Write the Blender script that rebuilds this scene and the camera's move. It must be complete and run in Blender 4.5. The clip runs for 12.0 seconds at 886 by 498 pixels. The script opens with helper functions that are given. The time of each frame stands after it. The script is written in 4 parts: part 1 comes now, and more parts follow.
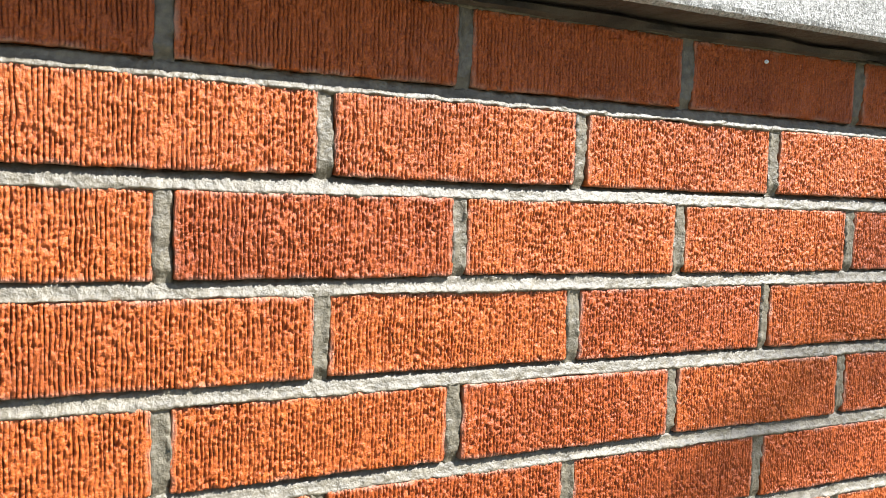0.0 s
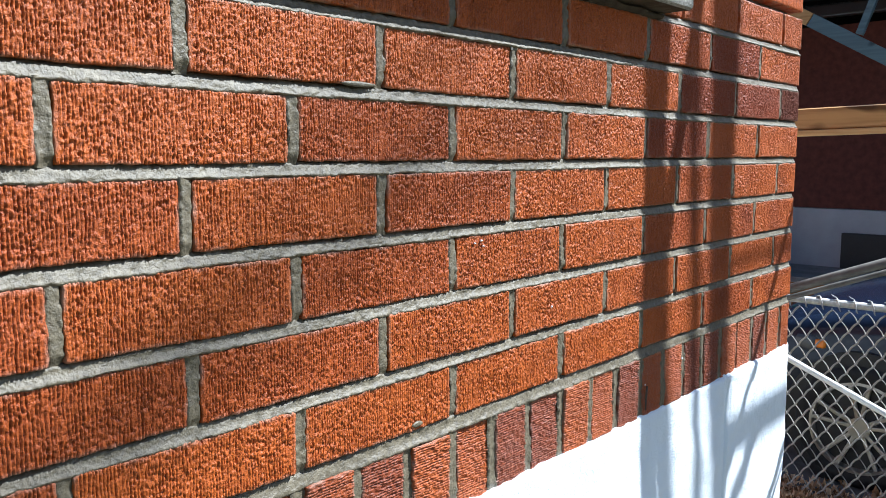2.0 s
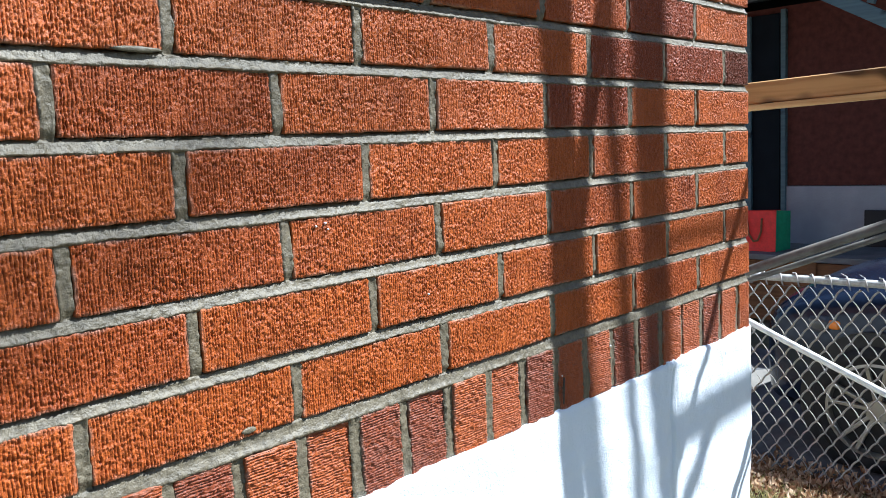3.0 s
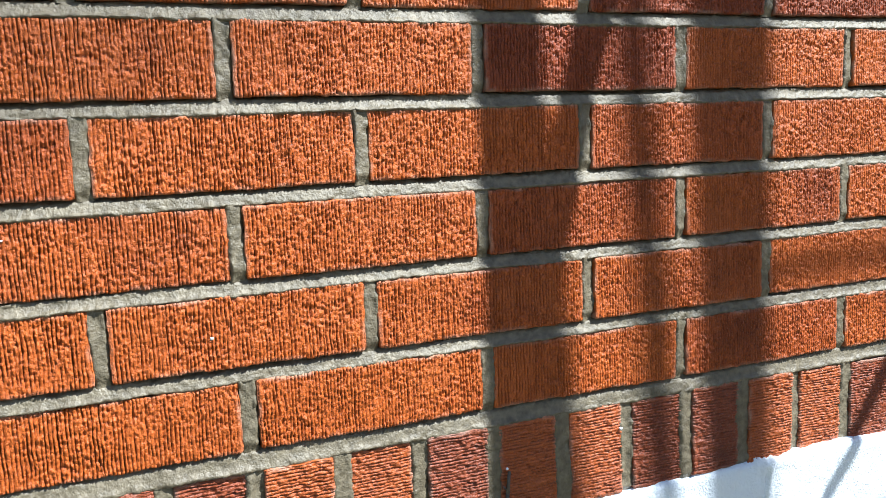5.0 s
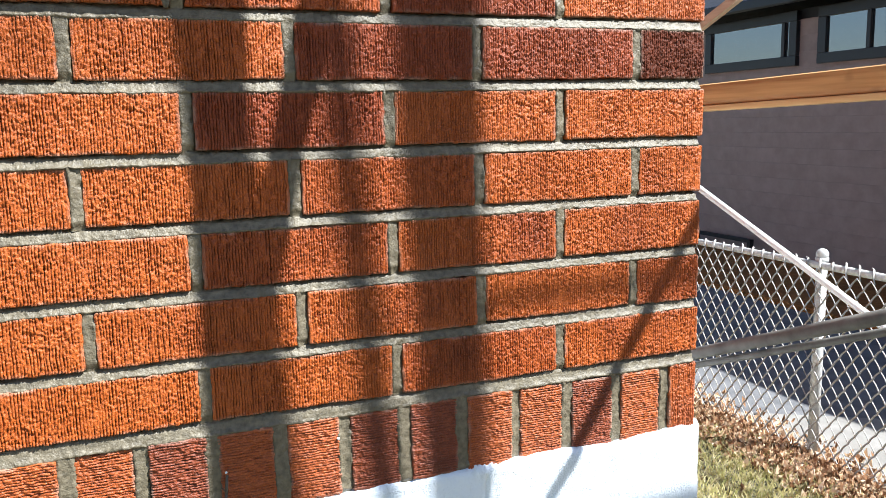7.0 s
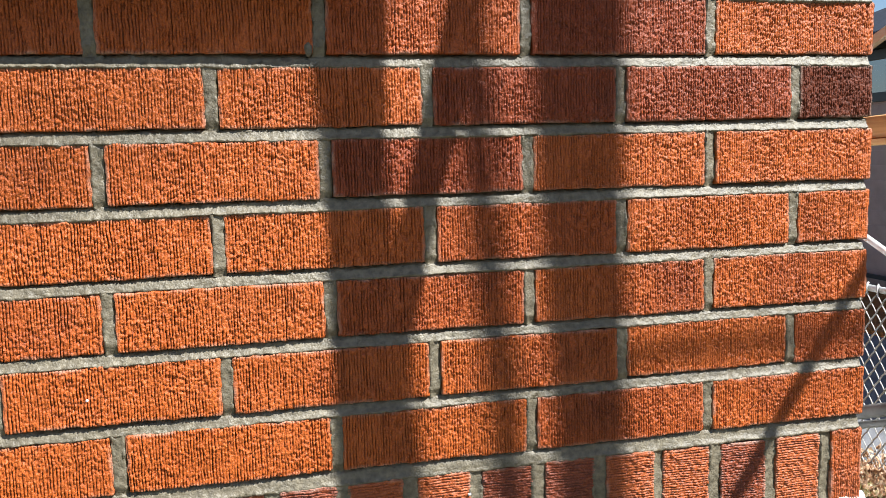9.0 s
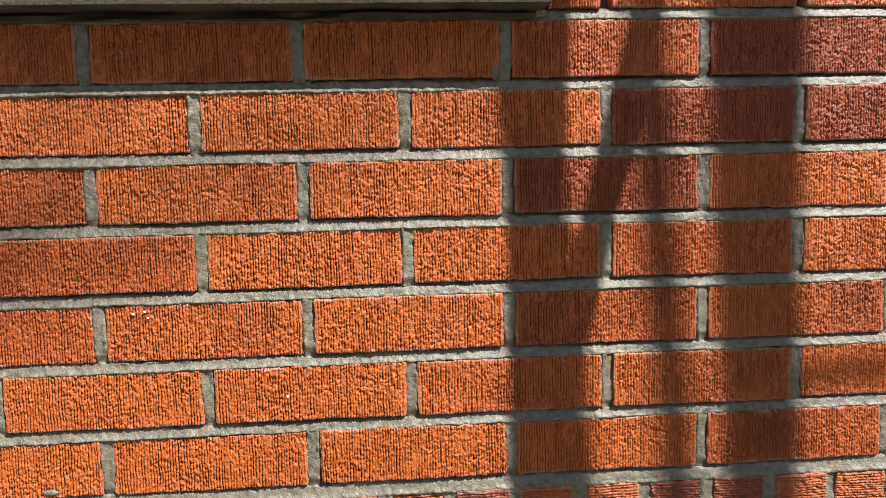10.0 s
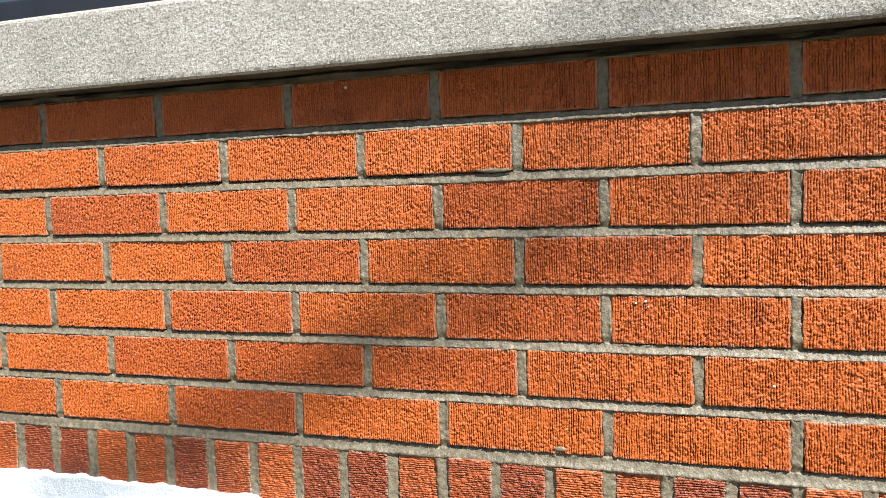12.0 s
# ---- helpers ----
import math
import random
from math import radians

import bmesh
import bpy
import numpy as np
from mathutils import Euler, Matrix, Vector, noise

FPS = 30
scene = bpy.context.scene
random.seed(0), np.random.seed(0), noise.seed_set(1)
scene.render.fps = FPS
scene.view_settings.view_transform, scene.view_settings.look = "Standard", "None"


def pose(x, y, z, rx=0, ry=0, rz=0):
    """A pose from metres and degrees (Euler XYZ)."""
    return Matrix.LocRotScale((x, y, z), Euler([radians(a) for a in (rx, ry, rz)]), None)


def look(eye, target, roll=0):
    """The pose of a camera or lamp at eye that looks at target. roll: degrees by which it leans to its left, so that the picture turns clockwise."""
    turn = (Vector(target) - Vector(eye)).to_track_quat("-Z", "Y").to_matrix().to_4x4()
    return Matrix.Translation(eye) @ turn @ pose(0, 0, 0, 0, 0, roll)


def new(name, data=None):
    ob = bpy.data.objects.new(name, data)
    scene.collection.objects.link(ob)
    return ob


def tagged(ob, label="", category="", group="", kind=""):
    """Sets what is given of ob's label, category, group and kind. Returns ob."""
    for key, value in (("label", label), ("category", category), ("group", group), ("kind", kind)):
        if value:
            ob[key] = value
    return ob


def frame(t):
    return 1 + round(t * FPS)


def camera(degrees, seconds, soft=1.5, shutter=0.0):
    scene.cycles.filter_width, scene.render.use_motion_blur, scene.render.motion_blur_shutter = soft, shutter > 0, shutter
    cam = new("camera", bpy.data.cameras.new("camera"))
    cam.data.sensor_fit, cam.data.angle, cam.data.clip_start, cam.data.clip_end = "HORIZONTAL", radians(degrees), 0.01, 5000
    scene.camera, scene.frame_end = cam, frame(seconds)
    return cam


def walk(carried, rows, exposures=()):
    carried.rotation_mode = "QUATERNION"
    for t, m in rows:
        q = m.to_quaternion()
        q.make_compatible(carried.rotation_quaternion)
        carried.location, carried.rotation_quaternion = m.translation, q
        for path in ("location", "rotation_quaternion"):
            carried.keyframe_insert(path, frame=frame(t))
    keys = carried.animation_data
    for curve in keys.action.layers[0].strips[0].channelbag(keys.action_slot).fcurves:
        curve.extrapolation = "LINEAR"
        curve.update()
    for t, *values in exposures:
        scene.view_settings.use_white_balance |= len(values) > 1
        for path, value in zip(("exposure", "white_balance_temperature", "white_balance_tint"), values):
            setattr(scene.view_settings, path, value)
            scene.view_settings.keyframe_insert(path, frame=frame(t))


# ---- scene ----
cam = camera(57.1, 12.0, soft=0.7)
PATH = [
    (0, (-1.88, -0.522, 1.74), (-1.023, 1.28, 1.609), 1.8),
    (0.5, (-1.801, -0.548, 1.728), (-0.607, 1.049, 1.576), 2.5),
    (1, (-1.756, -0.555, 1.723), (-0.421, 0.925, 1.555), 2.5),
    (1.5, (-1.737, -0.563, 1.716), (-0.354, 0.871, 1.547), 1.3),
    (2, (-1.641, -0.552, 1.689), (-0.163, 0.775, 1.457), -0.1),
    (2.5, (-1.502, -0.593, 1.677), (-0.009, 0.719, 1.456), -1.3),
    (3, (-1.449, -0.627, 1.659), (-0.024, 0.756, 1.422), -2.8),
    (3.5, (-1.304, -0.577, 1.637), (0.116, 0.797, 1.327), -2.5),
    (3.7, (-1.24, -0.544, 1.651), (0.148, 0.857, 1.317), -1.0),
    (5.3, (-0.865, -0.667, 1.647), (-0.2, 1.199, 1.377), -2.8),
    (5.5, (-0.88, -0.708, 1.645), (-0.206, 1.153, 1.355), -2.9),
    (6, (-0.942, -0.81, 1.674), (-0.249, 1.031, 1.313), -2.4),
    (6.5, (-0.804, -0.813, 1.695), (-0.035, 0.996, 1.323), -0.6),
    (6.7, (-0.71, -0.823, 1.699), (0.042, 0.998, 1.356), -0.9),
    (8.3, (-0.612, -0.777, 1.727), (-0.027, 1.118, 1.467), -1.8),
    (8.5, (-0.63, -0.778, 1.721), (-0.086, 1.131, 1.477), -1.9),
    (9, (-0.665, -0.785, 1.717), (-0.234, 1.156, 1.497), -1.6),
    (9.5, (-0.698, -0.795, 1.727), (-0.381, 1.166, 1.498), -1.4),
    (10, (-0.735, -0.811, 1.728), (-0.576, 1.174, 1.535), -1.3),
    (10.5, (-0.788, -0.838, 1.723), (-0.902, 1.15, 1.54), -1.2),
    (11, (-0.819, -0.872, 1.729), (-1.137, 1.095, 1.552), -1.3),
    (11.5, (-0.848, -0.904, 1.732), (-1.407, 1.008, 1.55), -1.8),
    (12, (-0.878, -0.944, 1.716), (-1.535, 0.941, 1.599), -1.6),
]
walk(cam, [(t, look(eye, target, roll)) for t, eye, target, roll in PATH],
     [(0, 1.8, 5950, 9), (0.6, 1.7, 5900, 6), (1.0, 1.35, 5700, 6), (1.5, 1.2, 5600, 6), (3.0, 1.2, 5650, 5), (3.7, 1.35, 5650, 5), (5.3, 1.42, 5900, 5), (6.0, 1.3, 5900, 6), (6.7, 1.58, 6000, 7), (8.3, 1.46, 6150, 8), (9.0, 1.42, 6150, 8), (9.4, 1.3, 6150, 10), (10.0, 1.32, 6150, 10), (11.0, 1.58, 6250, 10), (11.5, 1.45, 6300, 10), (12, 1.5, 6350, 10)])

# ---- daylight ----
SUN = Vector((1.05, -1.0, 1.70)).normalized()
world = bpy.data.worlds.new("world")
scene.world = world
world.use_nodes = True
wn = world.node_tree
sky = wn.nodes.new("ShaderNodeTexSky")
sky.sky_type = 'NISHITA'
sky.sun_disc = False
sky.ozone_density = 3.0
sky.sun_elevation = math.asin(SUN.z)
sky.sun_rotation = math.atan2(SUN.x, SUN.y)
wn.links.new(sky.outputs[0], wn.nodes["Background"].inputs[0])
wn.nodes["Background"].inputs[1].default_value = 0.052
sun = new("sun", bpy.data.lights.new("sun", 'SUN'))
sun.data.energy = 5.0
sun.data.angle = radians(0.53)
sun.data.color = (1.0, 0.97, 0.93)
sun.matrix_world = look(SUN * 40, (0, 0, 0))

# ---- sizes ----
P, C, J = 0.203, 0.0677, 0.0115      # stretcher pitch, course height, joint
ZR = 1.40                             # top of the rowlock course
BL, BH, BD = P - J, C - J, 0.09       # brick length, height, depth
ROW_B, ROW_T = 1.308, 1.396           # rowlock course
SILL_Z0, SILL_Z1, SILL_X, SILL_Y = 1.883, 1.988, -0.566, -0.045
X_LEFT = -2.65


# ---- small helpers ----
def part(name, bm, material, parent=None, label="", smooth=False):
    me = bpy.data.meshes.new(name)
    bm.to_mesh(me)
    bm.free()
    return link(name, me, material, parent, label, smooth)


def link(name, me, material, parent=None, label="", smooth=False):
    if material and not me.materials:
        me.materials.append(material)
    if smooth:
        me.polygons.foreach_set("use_smooth", [True] * len(me.polygons))
    ob = new(name, me)
    if parent:
        ob.parent = parent
    if label:
        ob["label"] = label
    return ob


def box(bm, lo, hi, m=None):
    r = bmesh.ops.create_cube(bm, size=1.0)
    s = Matrix.Translation([(a + b) / 2 for a, b in zip(lo, hi)]) @ Matrix.Diagonal([b - a for a, b in zip(lo, hi)] + [1])
    bmesh.ops.transform(bm, matrix=(m @ s) if m else s, verts=r["verts"])
    return r["verts"]


def solid(lo, hi, bevel=0.0, m=None):
    bm = bmesh.new()
    box(bm, lo, hi, m)
    if bevel:
        bmesh.ops.bevel(bm, geom=bm.edges[:], offset=bevel, segments=2, affect='EDGES', profile=0.6)
    return bm


def rod(bm, a, b, r, r2=None, n=10):
    a, b = Vector(a), Vector(b)
    q = (b - a).to_track_quat('Z', 'Y').to_matrix().to_4x4()
    v = bmesh.ops.create_cone(bm, cap_ends=True, segments=n, radius1=r, radius2=r if r2 is None else r2, depth=(b - a).length)
    bmesh.ops.transform(bm, matrix=Matrix.Translation((a + b) / 2) @ q, verts=v["verts"])


def bar(a, b, w, h, up=(0, 0, 1), bevel=0.003):
    """A squared timber from a to b."""
    a, b = Vector(a), Vector(b)
    d = (b - a).normalized()
    s = d.cross(Vector(up)).normalized()
    u = s.cross(d)
    m = Matrix((s, d, u)).transposed().to_4x4()
    m.translation = (a + b) / 2
    L = (b - a).length
    return solid((-w / 2, -L / 2, -h / 2), (w / 2, L / 2, h / 2), bevel, m)


def empty(name, at=(0, 0, 0)):
    ob = new(name)
    ob.location = at
    return ob


def smooth_noise(shape, sx, sz, rng):
    """Smoothed white noise of unit spread; sx, sz in cells."""
    f = np.fft.rfft2(rng.standard_normal(shape))
    kz = np.fft.fftfreq(shape[0])[:, None]
    kx = np.fft.rfftfreq(shape[1])[None, :]
    f *= np.exp(-2 * (np.pi ** 2) * ((kx * sx) ** 2 + (kz * sz) ** 2))
    a = np.fft.irfft2(f, s=shape)
    return (a - a.mean()) / (a.std() + 1e-9)


def grid_mesh(name, verts, nx, nz, extra_faces=()):
    """A mesh of a sheet with nz rows of nx vertices."""
    i = np.arange(nz - 1)[:, None] * nx + np.arange(nx - 1)[None, :]
    f = np.stack([i, i + 1, i + nx + 1, i + nx], -1).reshape(-1, 4)
    me = bpy.data.meshes.new(name)
    me.from_pydata(verts.tolist(), [], f.tolist() + list(extra_faces))
    me.update()
    return me


# ---- materials ----
class Nodes:
    def __init__(self, name, rough=0.7, spec=0.5, metal=0.0):
        self.m = bpy.data.materials.new(name)
        self.m.use_nodes = True
        self.t = self.m.node_tree
        self.b = self.t.nodes["Principled BSDF"]
        self.b.inputs["Roughness"].default_value = rough
        self.b.inputs["Specular IOR Level"].default_value = spec
        self.b.inputs["Metallic"].default_value = metal

    def n(self, kind, **kw):
        node = self.t.nodes.new("ShaderNode" + kind)
        for k, v in kw.items():
            node.inputs[k].default_value = v
        return node

    def l(self, a, b):
        self.t.links.new(a, b)

    def coord(self, scale=(1, 1, 1), spread=0.0):
        c = self.n("TexCoord").outputs["Object"]
        if spread:
            info = self.n("ObjectInfo")
            mul = self.n("VectorMath")
            mul.operation = 'SCALE'
            mul.inputs[0].default_value = (spread, spread * 1.7, spread * 0.6)
            self.l(info.outputs["Random"], mul.inputs["Scale"])
            add = self.n("VectorMath")
            self.l(c, add.inputs[0])
            self.l(mul.outputs[0], add.inputs[1])
            c = add.outputs[0]
        mp = self.n("Mapping", Scale=scale)
        self.l(c, mp.inputs[0])
        return mp.outputs[0]

    def noise(self, vec, scale, detail=3.0, rough=0.55):
        n = self.n("TexNoise", Scale=scale, Detail=detail, Roughness=rough)
        self.l(vec, n.inputs["Vector"])
        return n.outputs["Fac"]

    def ramp(self, fac, *stops):
        r = self.n("ValToRGB")
        e = r.color_ramp.elements
        while len(e) < len(stops):
            e.new(0.5)
        for el, (p, c) in zip(e, stops):
            el.position = p
            el.color = (*c, 1) if len(c) == 3 else c
        self.l(fac, r.inputs[0])
        return r.outputs[0]

    def grey(self, fac, lo, hi, a=0.0, b=1.0):
        r = self.n("MapRange")
        r.inputs["From Min"].default_value, r.inputs["From Max"].default_value = lo, hi
        r.inputs["To Min"].default_value, r.inputs["To Max"].default_value = a, b
        self.l(fac, r.inputs["Value"])
        return r.outputs[0]

    def mix(self, fac, a, b, mode='MIX'):
        m = self.n("Mix")
        m.data_type = 'RGBA'
        m.blend_type = mode
        for v, s in ((fac, m.inputs[0]), (a, m.inputs[6]), (b, m.inputs[7])):
            if isinstance(v, (float, int)):
                s.default_value = v
            elif isinstance(v, tuple):
                s.default_value = (*v, 1)
            else:
                self.l(v, s)
        return m.outputs[2]

    def math(self, op, a, b):
        m = self.n("Math")
        m.operation = op
        for v, s in ((a, m.inputs[0]), (b, m.inputs[1])):
            if isinstance(v, (float, int)):
                s.default_value = v
            else:
                self.l(v, s)
        return m.outputs[0]

    def color(self, c):
        if isinstance(c, tuple):
            self.b.inputs["Base Color"].default_value = (*c, 1)
        else:
            self.l(c, self.b.inputs["Base Color"])

    def bump(self, *layers):
        """Layers of (height, distance in metres)."""
        last = None
        for h, d in layers:
            b = self.n("Bump", Strength=1.0, Distance=d)
            self.l(h, b.inputs["Height"])
            if last:
                self.l(last, b.inputs["Normal"])
            last = b.outputs[0]
        self.l(last, self.b.inputs["Normal"])


def brick_material(name, streak, light, dark, film, gloss=0.25, rough=0.48):
    k = Nodes(name, rough, gloss)
    v = k.coord(spread=37.0)
    info = k.n("ObjectInfo").outputs["Random"]
    flash = k.noise(v, 9.0, 2.0)
    shift = k.grey(info, 0, 1, -0.10, 0.10)
    body = k.ramp(k.math('ADD', flash, shift), (0.40, light), (0.60, tuple(0.8 * a + 0.2 * b for a, b in zip(light, dark))), (0.84, dark))
    fine = k.noise(k.coord(streak, 11.0), 1.0, 4.0, 0.6)
    sand = k.noise(v, 700.0, 3.0, 0.6)
    body = k.mix(1.0, body, k.ramp(sand, (0.30, (0.66, 0.62, 0.60)), (0.50, (1, 1, 1)), (0.70, (1.38, 1.38, 1.25))), 'MULTIPLY')
    # shade of the combed grooves, painted into the colour by their depth
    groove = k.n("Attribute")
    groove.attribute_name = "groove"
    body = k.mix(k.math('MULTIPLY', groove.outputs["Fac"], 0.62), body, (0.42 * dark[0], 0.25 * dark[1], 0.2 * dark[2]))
    edge = k.n("Attribute")
    edge.attribute_name = "edge"
    smear = k.math('MULTIPLY', edge.outputs["Fac"], k.grey(k.noise(v, 60.0, 3.0), 0.40, 0.66, 0.0, 0.5))
    pale = k.math('MULTIPLY', k.grey(k.noise(v, 16.0, 4.0), 0.52, 0.78), film)
    k.color(k.mix(k.math('MAXIMUM', smear, pale), body, (0.42, 0.35, 0.28)))
    k.bump((fine, 0.0010), (k.noise(v, 620.0, 3.0, 0.6), 0.0010))
    return k.m


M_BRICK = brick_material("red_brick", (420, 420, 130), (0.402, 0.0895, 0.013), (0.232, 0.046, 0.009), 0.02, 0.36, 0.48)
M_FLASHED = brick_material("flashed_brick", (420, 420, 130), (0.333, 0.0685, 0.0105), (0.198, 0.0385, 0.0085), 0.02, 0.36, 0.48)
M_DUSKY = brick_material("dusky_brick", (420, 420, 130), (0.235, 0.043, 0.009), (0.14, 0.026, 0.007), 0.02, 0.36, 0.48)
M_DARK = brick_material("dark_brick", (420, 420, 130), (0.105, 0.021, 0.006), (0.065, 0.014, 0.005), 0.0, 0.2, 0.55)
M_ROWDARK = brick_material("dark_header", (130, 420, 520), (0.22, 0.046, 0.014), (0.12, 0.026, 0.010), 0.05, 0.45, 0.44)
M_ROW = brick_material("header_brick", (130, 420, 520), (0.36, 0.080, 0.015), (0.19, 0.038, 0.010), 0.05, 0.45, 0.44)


def stone_material(name, a, b, scale, bump, rough=0.85, stain=None, speck=0.0, gloss=0.3):
    k = Nodes(name, rough, gloss)
    v = k.coord()
    big = k.noise(v, scale, 5.0)
    c = k.ramp(big, (0.32, a), (0.68, b))
    if speck:
        c = k.mix(k.grey(k.noise(v, 420.0, 2.0), 0.50, 0.66), c, tuple(x * speck for x in a))
    if stain:
        c = k.mix(k.grey(k.noise(v, 5.0, 4.0), 0.5, 0.75, 0.0, 0.7), c, stain)
    k.color(c)
    k.bump((k.noise(v, 60.0, 4.0), bump), (k.noise(v, 420.0, 4.0), bump * 0.5))
    return k.m


M_MORTAR = stone_material("grey_mortar", (0.078, 0.064, 0.040), (0.168, 0.141, 0.093), 150.0, 0.0020, 0.52, None, 0.0, 0.55)
M_RAKED = stone_material("raked_joint", (0.075, 0.06, 0.05), (0.15, 0.12, 0.10), 30.0, 0.003, 0.95)
sk = Nodes("sill_stone", 0.88, 0.3)
sv = sk.coord()
sc = sk.ramp(sk.noise(sv, 9.0, 5.0), (0.34, (0.27, 0.255, 0.222)), (0.66, (0.345, 0.328, 0.290)))
sc = sk.mix(sk.grey(sk.noise(sv, 330.0, 3.0, 0.65), 0.46, 0.62, 0.0, 0.85), sc, (0.125, 0.118, 0.102))
sc = sk.mix(sk.grey(sk.noise(sv, 430.0, 2.0), 0.58, 0.70, 0.0, 0.8), sc, (0.50, 0.48, 0.43))
sk.color(sc)
sk.bump((sk.noise(sv, 330.0, 3.0, 0.65), 0.0016), (sk.noise(sv, 900.0, 2.0), 0.0006))
M_SILL = sk.m
# bedding colour, also used as painted shade on the sill's underside
M_BED_SHADE = stone_material("sill_bed", (0.035, 0.027, 0.02), (0.09, 0.072, 0.052), 25.0, 0.003, 0.95)
M_WHITE = stone_material("white_parging", (0.78, 0.84, 0.915), (0.83, 0.885, 0.945), 12.0, 0.0030, 0.6, (0.75, 0.81, 0.89))
M_SUNPATCH = stone_material("sunlit_paving", (0.20, 0.19, 0.175), (0.27, 0.258, 0.24), 6.0, 0.002, 0.9, (0.22, 0.21, 0.19))
M_ASPHALT = stone_material("asphalt", (0.11, 0.111, 0.116), (0.17, 0.171, 0.178), 8.0, 0.004, 0.85)
M_MULCH = stone_material("brown_mulch", (0.28, 0.105, 0.025), (0.46, 0.19, 0.05), 14.0, 0.02, 0.95)
M_PLINTH = stone_material("grey_plinth", (0.32, 0.32, 0.34), (0.42, 0.42, 0.44), 3.0, 0.003, 0.85)
M_PORCH = stone_material("porch_floor", (0.16, 0.155, 0.15), (0.24, 0.235, 0.23), 5.0, 0.002, 0.7)


def wood_material(name, a, b, rough=0.65, along=1):
    k = Nodes(name, rough, 0.35)
    s = [46, 46, 46]
    s[along] = 2.2
    v = k.coord(tuple(s), 13.0)
    grain = k.noise(v, 1.0, 4.0)
    c = k.ramp(grain, (0.32, b), (0.62, a))
    knots = k.noise(k.coord((9, 5, 9), 7.0), 1.0, 1.0)
    k.color(k.mix(k.grey(knots, 0.66, 0.74), c, tuple(x * 0.3 for x in b)))
    k.bump((grain, 0.0008))
    return k.m


M_PINE = wood_material("raw_pine", (0.50, 0.29, 0.115), (0.34, 0.175, 0.06))
M_LITPINE = wood_material("lit_pine", (0.66, 0.45, 0.21), (0.46, 0.27, 0.11))
M_BROWNWOOD = wood_material("brown_stained_wood", (0.26, 0.115, 0.045), (0.16, 0.065, 0.025))
M_GREYWOOD = wood_material("weathered_wood", (0.46, 0.36, 0.26), (0.32, 0.24, 0.165))
M_BLUEWOOD = wood_material("blue_grey_paint", (0.11, 0.17, 0.19), (0.08, 0.125, 0.145))


def plain(name, c, rough=0.5, spec=0.5, metal=0.0, vary=0.15, scale=20.0, bump=0.0):
    k = Nodes(name, rough, spec, metal)
    f = k.noise(k.coord(spread=5.0), scale, 4.0)
    k.color(k.ramp(f, (0.3, tuple(x * (1 - vary) for x in c)), (0.7, tuple(min(1, x * (1 + vary)) for x in c))))
    if bump:
        k.bump((f, bump))
    return k.m


M_GALV = plain("galvanised_steel", (0.48, 0.475, 0.46), 0.62, 0.4, 0.2, 0.25, 60)
M_WIRE = plain("fence_wire", (0.33, 0.315, 0.295), 0.8, 0.12, 0.0, 0.25, 90)
M_TUBE = plain("grey_tube", (0.125, 0.118, 0.105), 0.6, 0.35, 0.0, 0.35, 25)
M_ROD = plain("white_enamel", (0.72, 0.71, 0.68), 0.4, 0.5, 0.0, 0.1, 30)
M_CARPAINT = plain("navy_car_paint", (0.010, 0.016, 0.035), 0.14, 0.3, 0.0, 0.05, 3)
M_TYRE = plain("tyre_rubber", (0.018, 0.018, 0.019), 0.8, 0.3, 0.0, 0.2, 50)
M_RIM = plain("alloy", (0.30, 0.28, 0.25), 0.4, 0.5, 0.6, 0.1, 10)
M_BLACK = plain("black_plastic", (0.012, 0.012, 0.014), 0.55, 0.4, 0.0, 0.2, 20)
M_FRAME = plain("black_window_frame", (0.013, 0.014, 0.018), 0.4, 0.5, 0.0, 0.1, 20)
M_LAMP = plain("clear_headlamp", (0.055, 0.06, 0.07), 0.10, 0.5, 0.0, 0.1, 8)
M_AMBER = plain("amber_lens", (0.75, 0.22, 0.02), 0.2, 0.6, 0.0, 0.1, 8)
M_ROOF = plain("dark_roof", (0.020, 0.024, 0.034), 0.8, 0.3, 0.0, 0.3, 12, 0.004)
M_SIDING = plain("grey_brown_siding", (0.285, 0.215, 0.195), 0.6, 0.3, 0.0, 0.12, 6)
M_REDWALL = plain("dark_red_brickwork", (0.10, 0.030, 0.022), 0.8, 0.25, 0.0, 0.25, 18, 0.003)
M_BAGRED = plain("red_bag", (0.88, 0.035, 0.03), 0.5, 0.4, 0.0, 0.12, 30)
M_BAGGREEN = plain("green_bag_side", (0.02, 0.24, 0.11), 0.5, 0.4, 0.0, 0.15, 30)
M_BARK = plain("grey_bark", (0.10, 0.085, 0.07), 0.9, 0.2, 0.0, 0.3, 25, 0.01)
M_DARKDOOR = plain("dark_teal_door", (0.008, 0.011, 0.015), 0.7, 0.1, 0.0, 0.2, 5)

gk = Nodes("window_glass", 0.03, 0.9)
gk.color((0.02, 0.023, 0.026))
gk.b.inputs["IOR"].default_value = 2.2
M_GLASS = gk.m

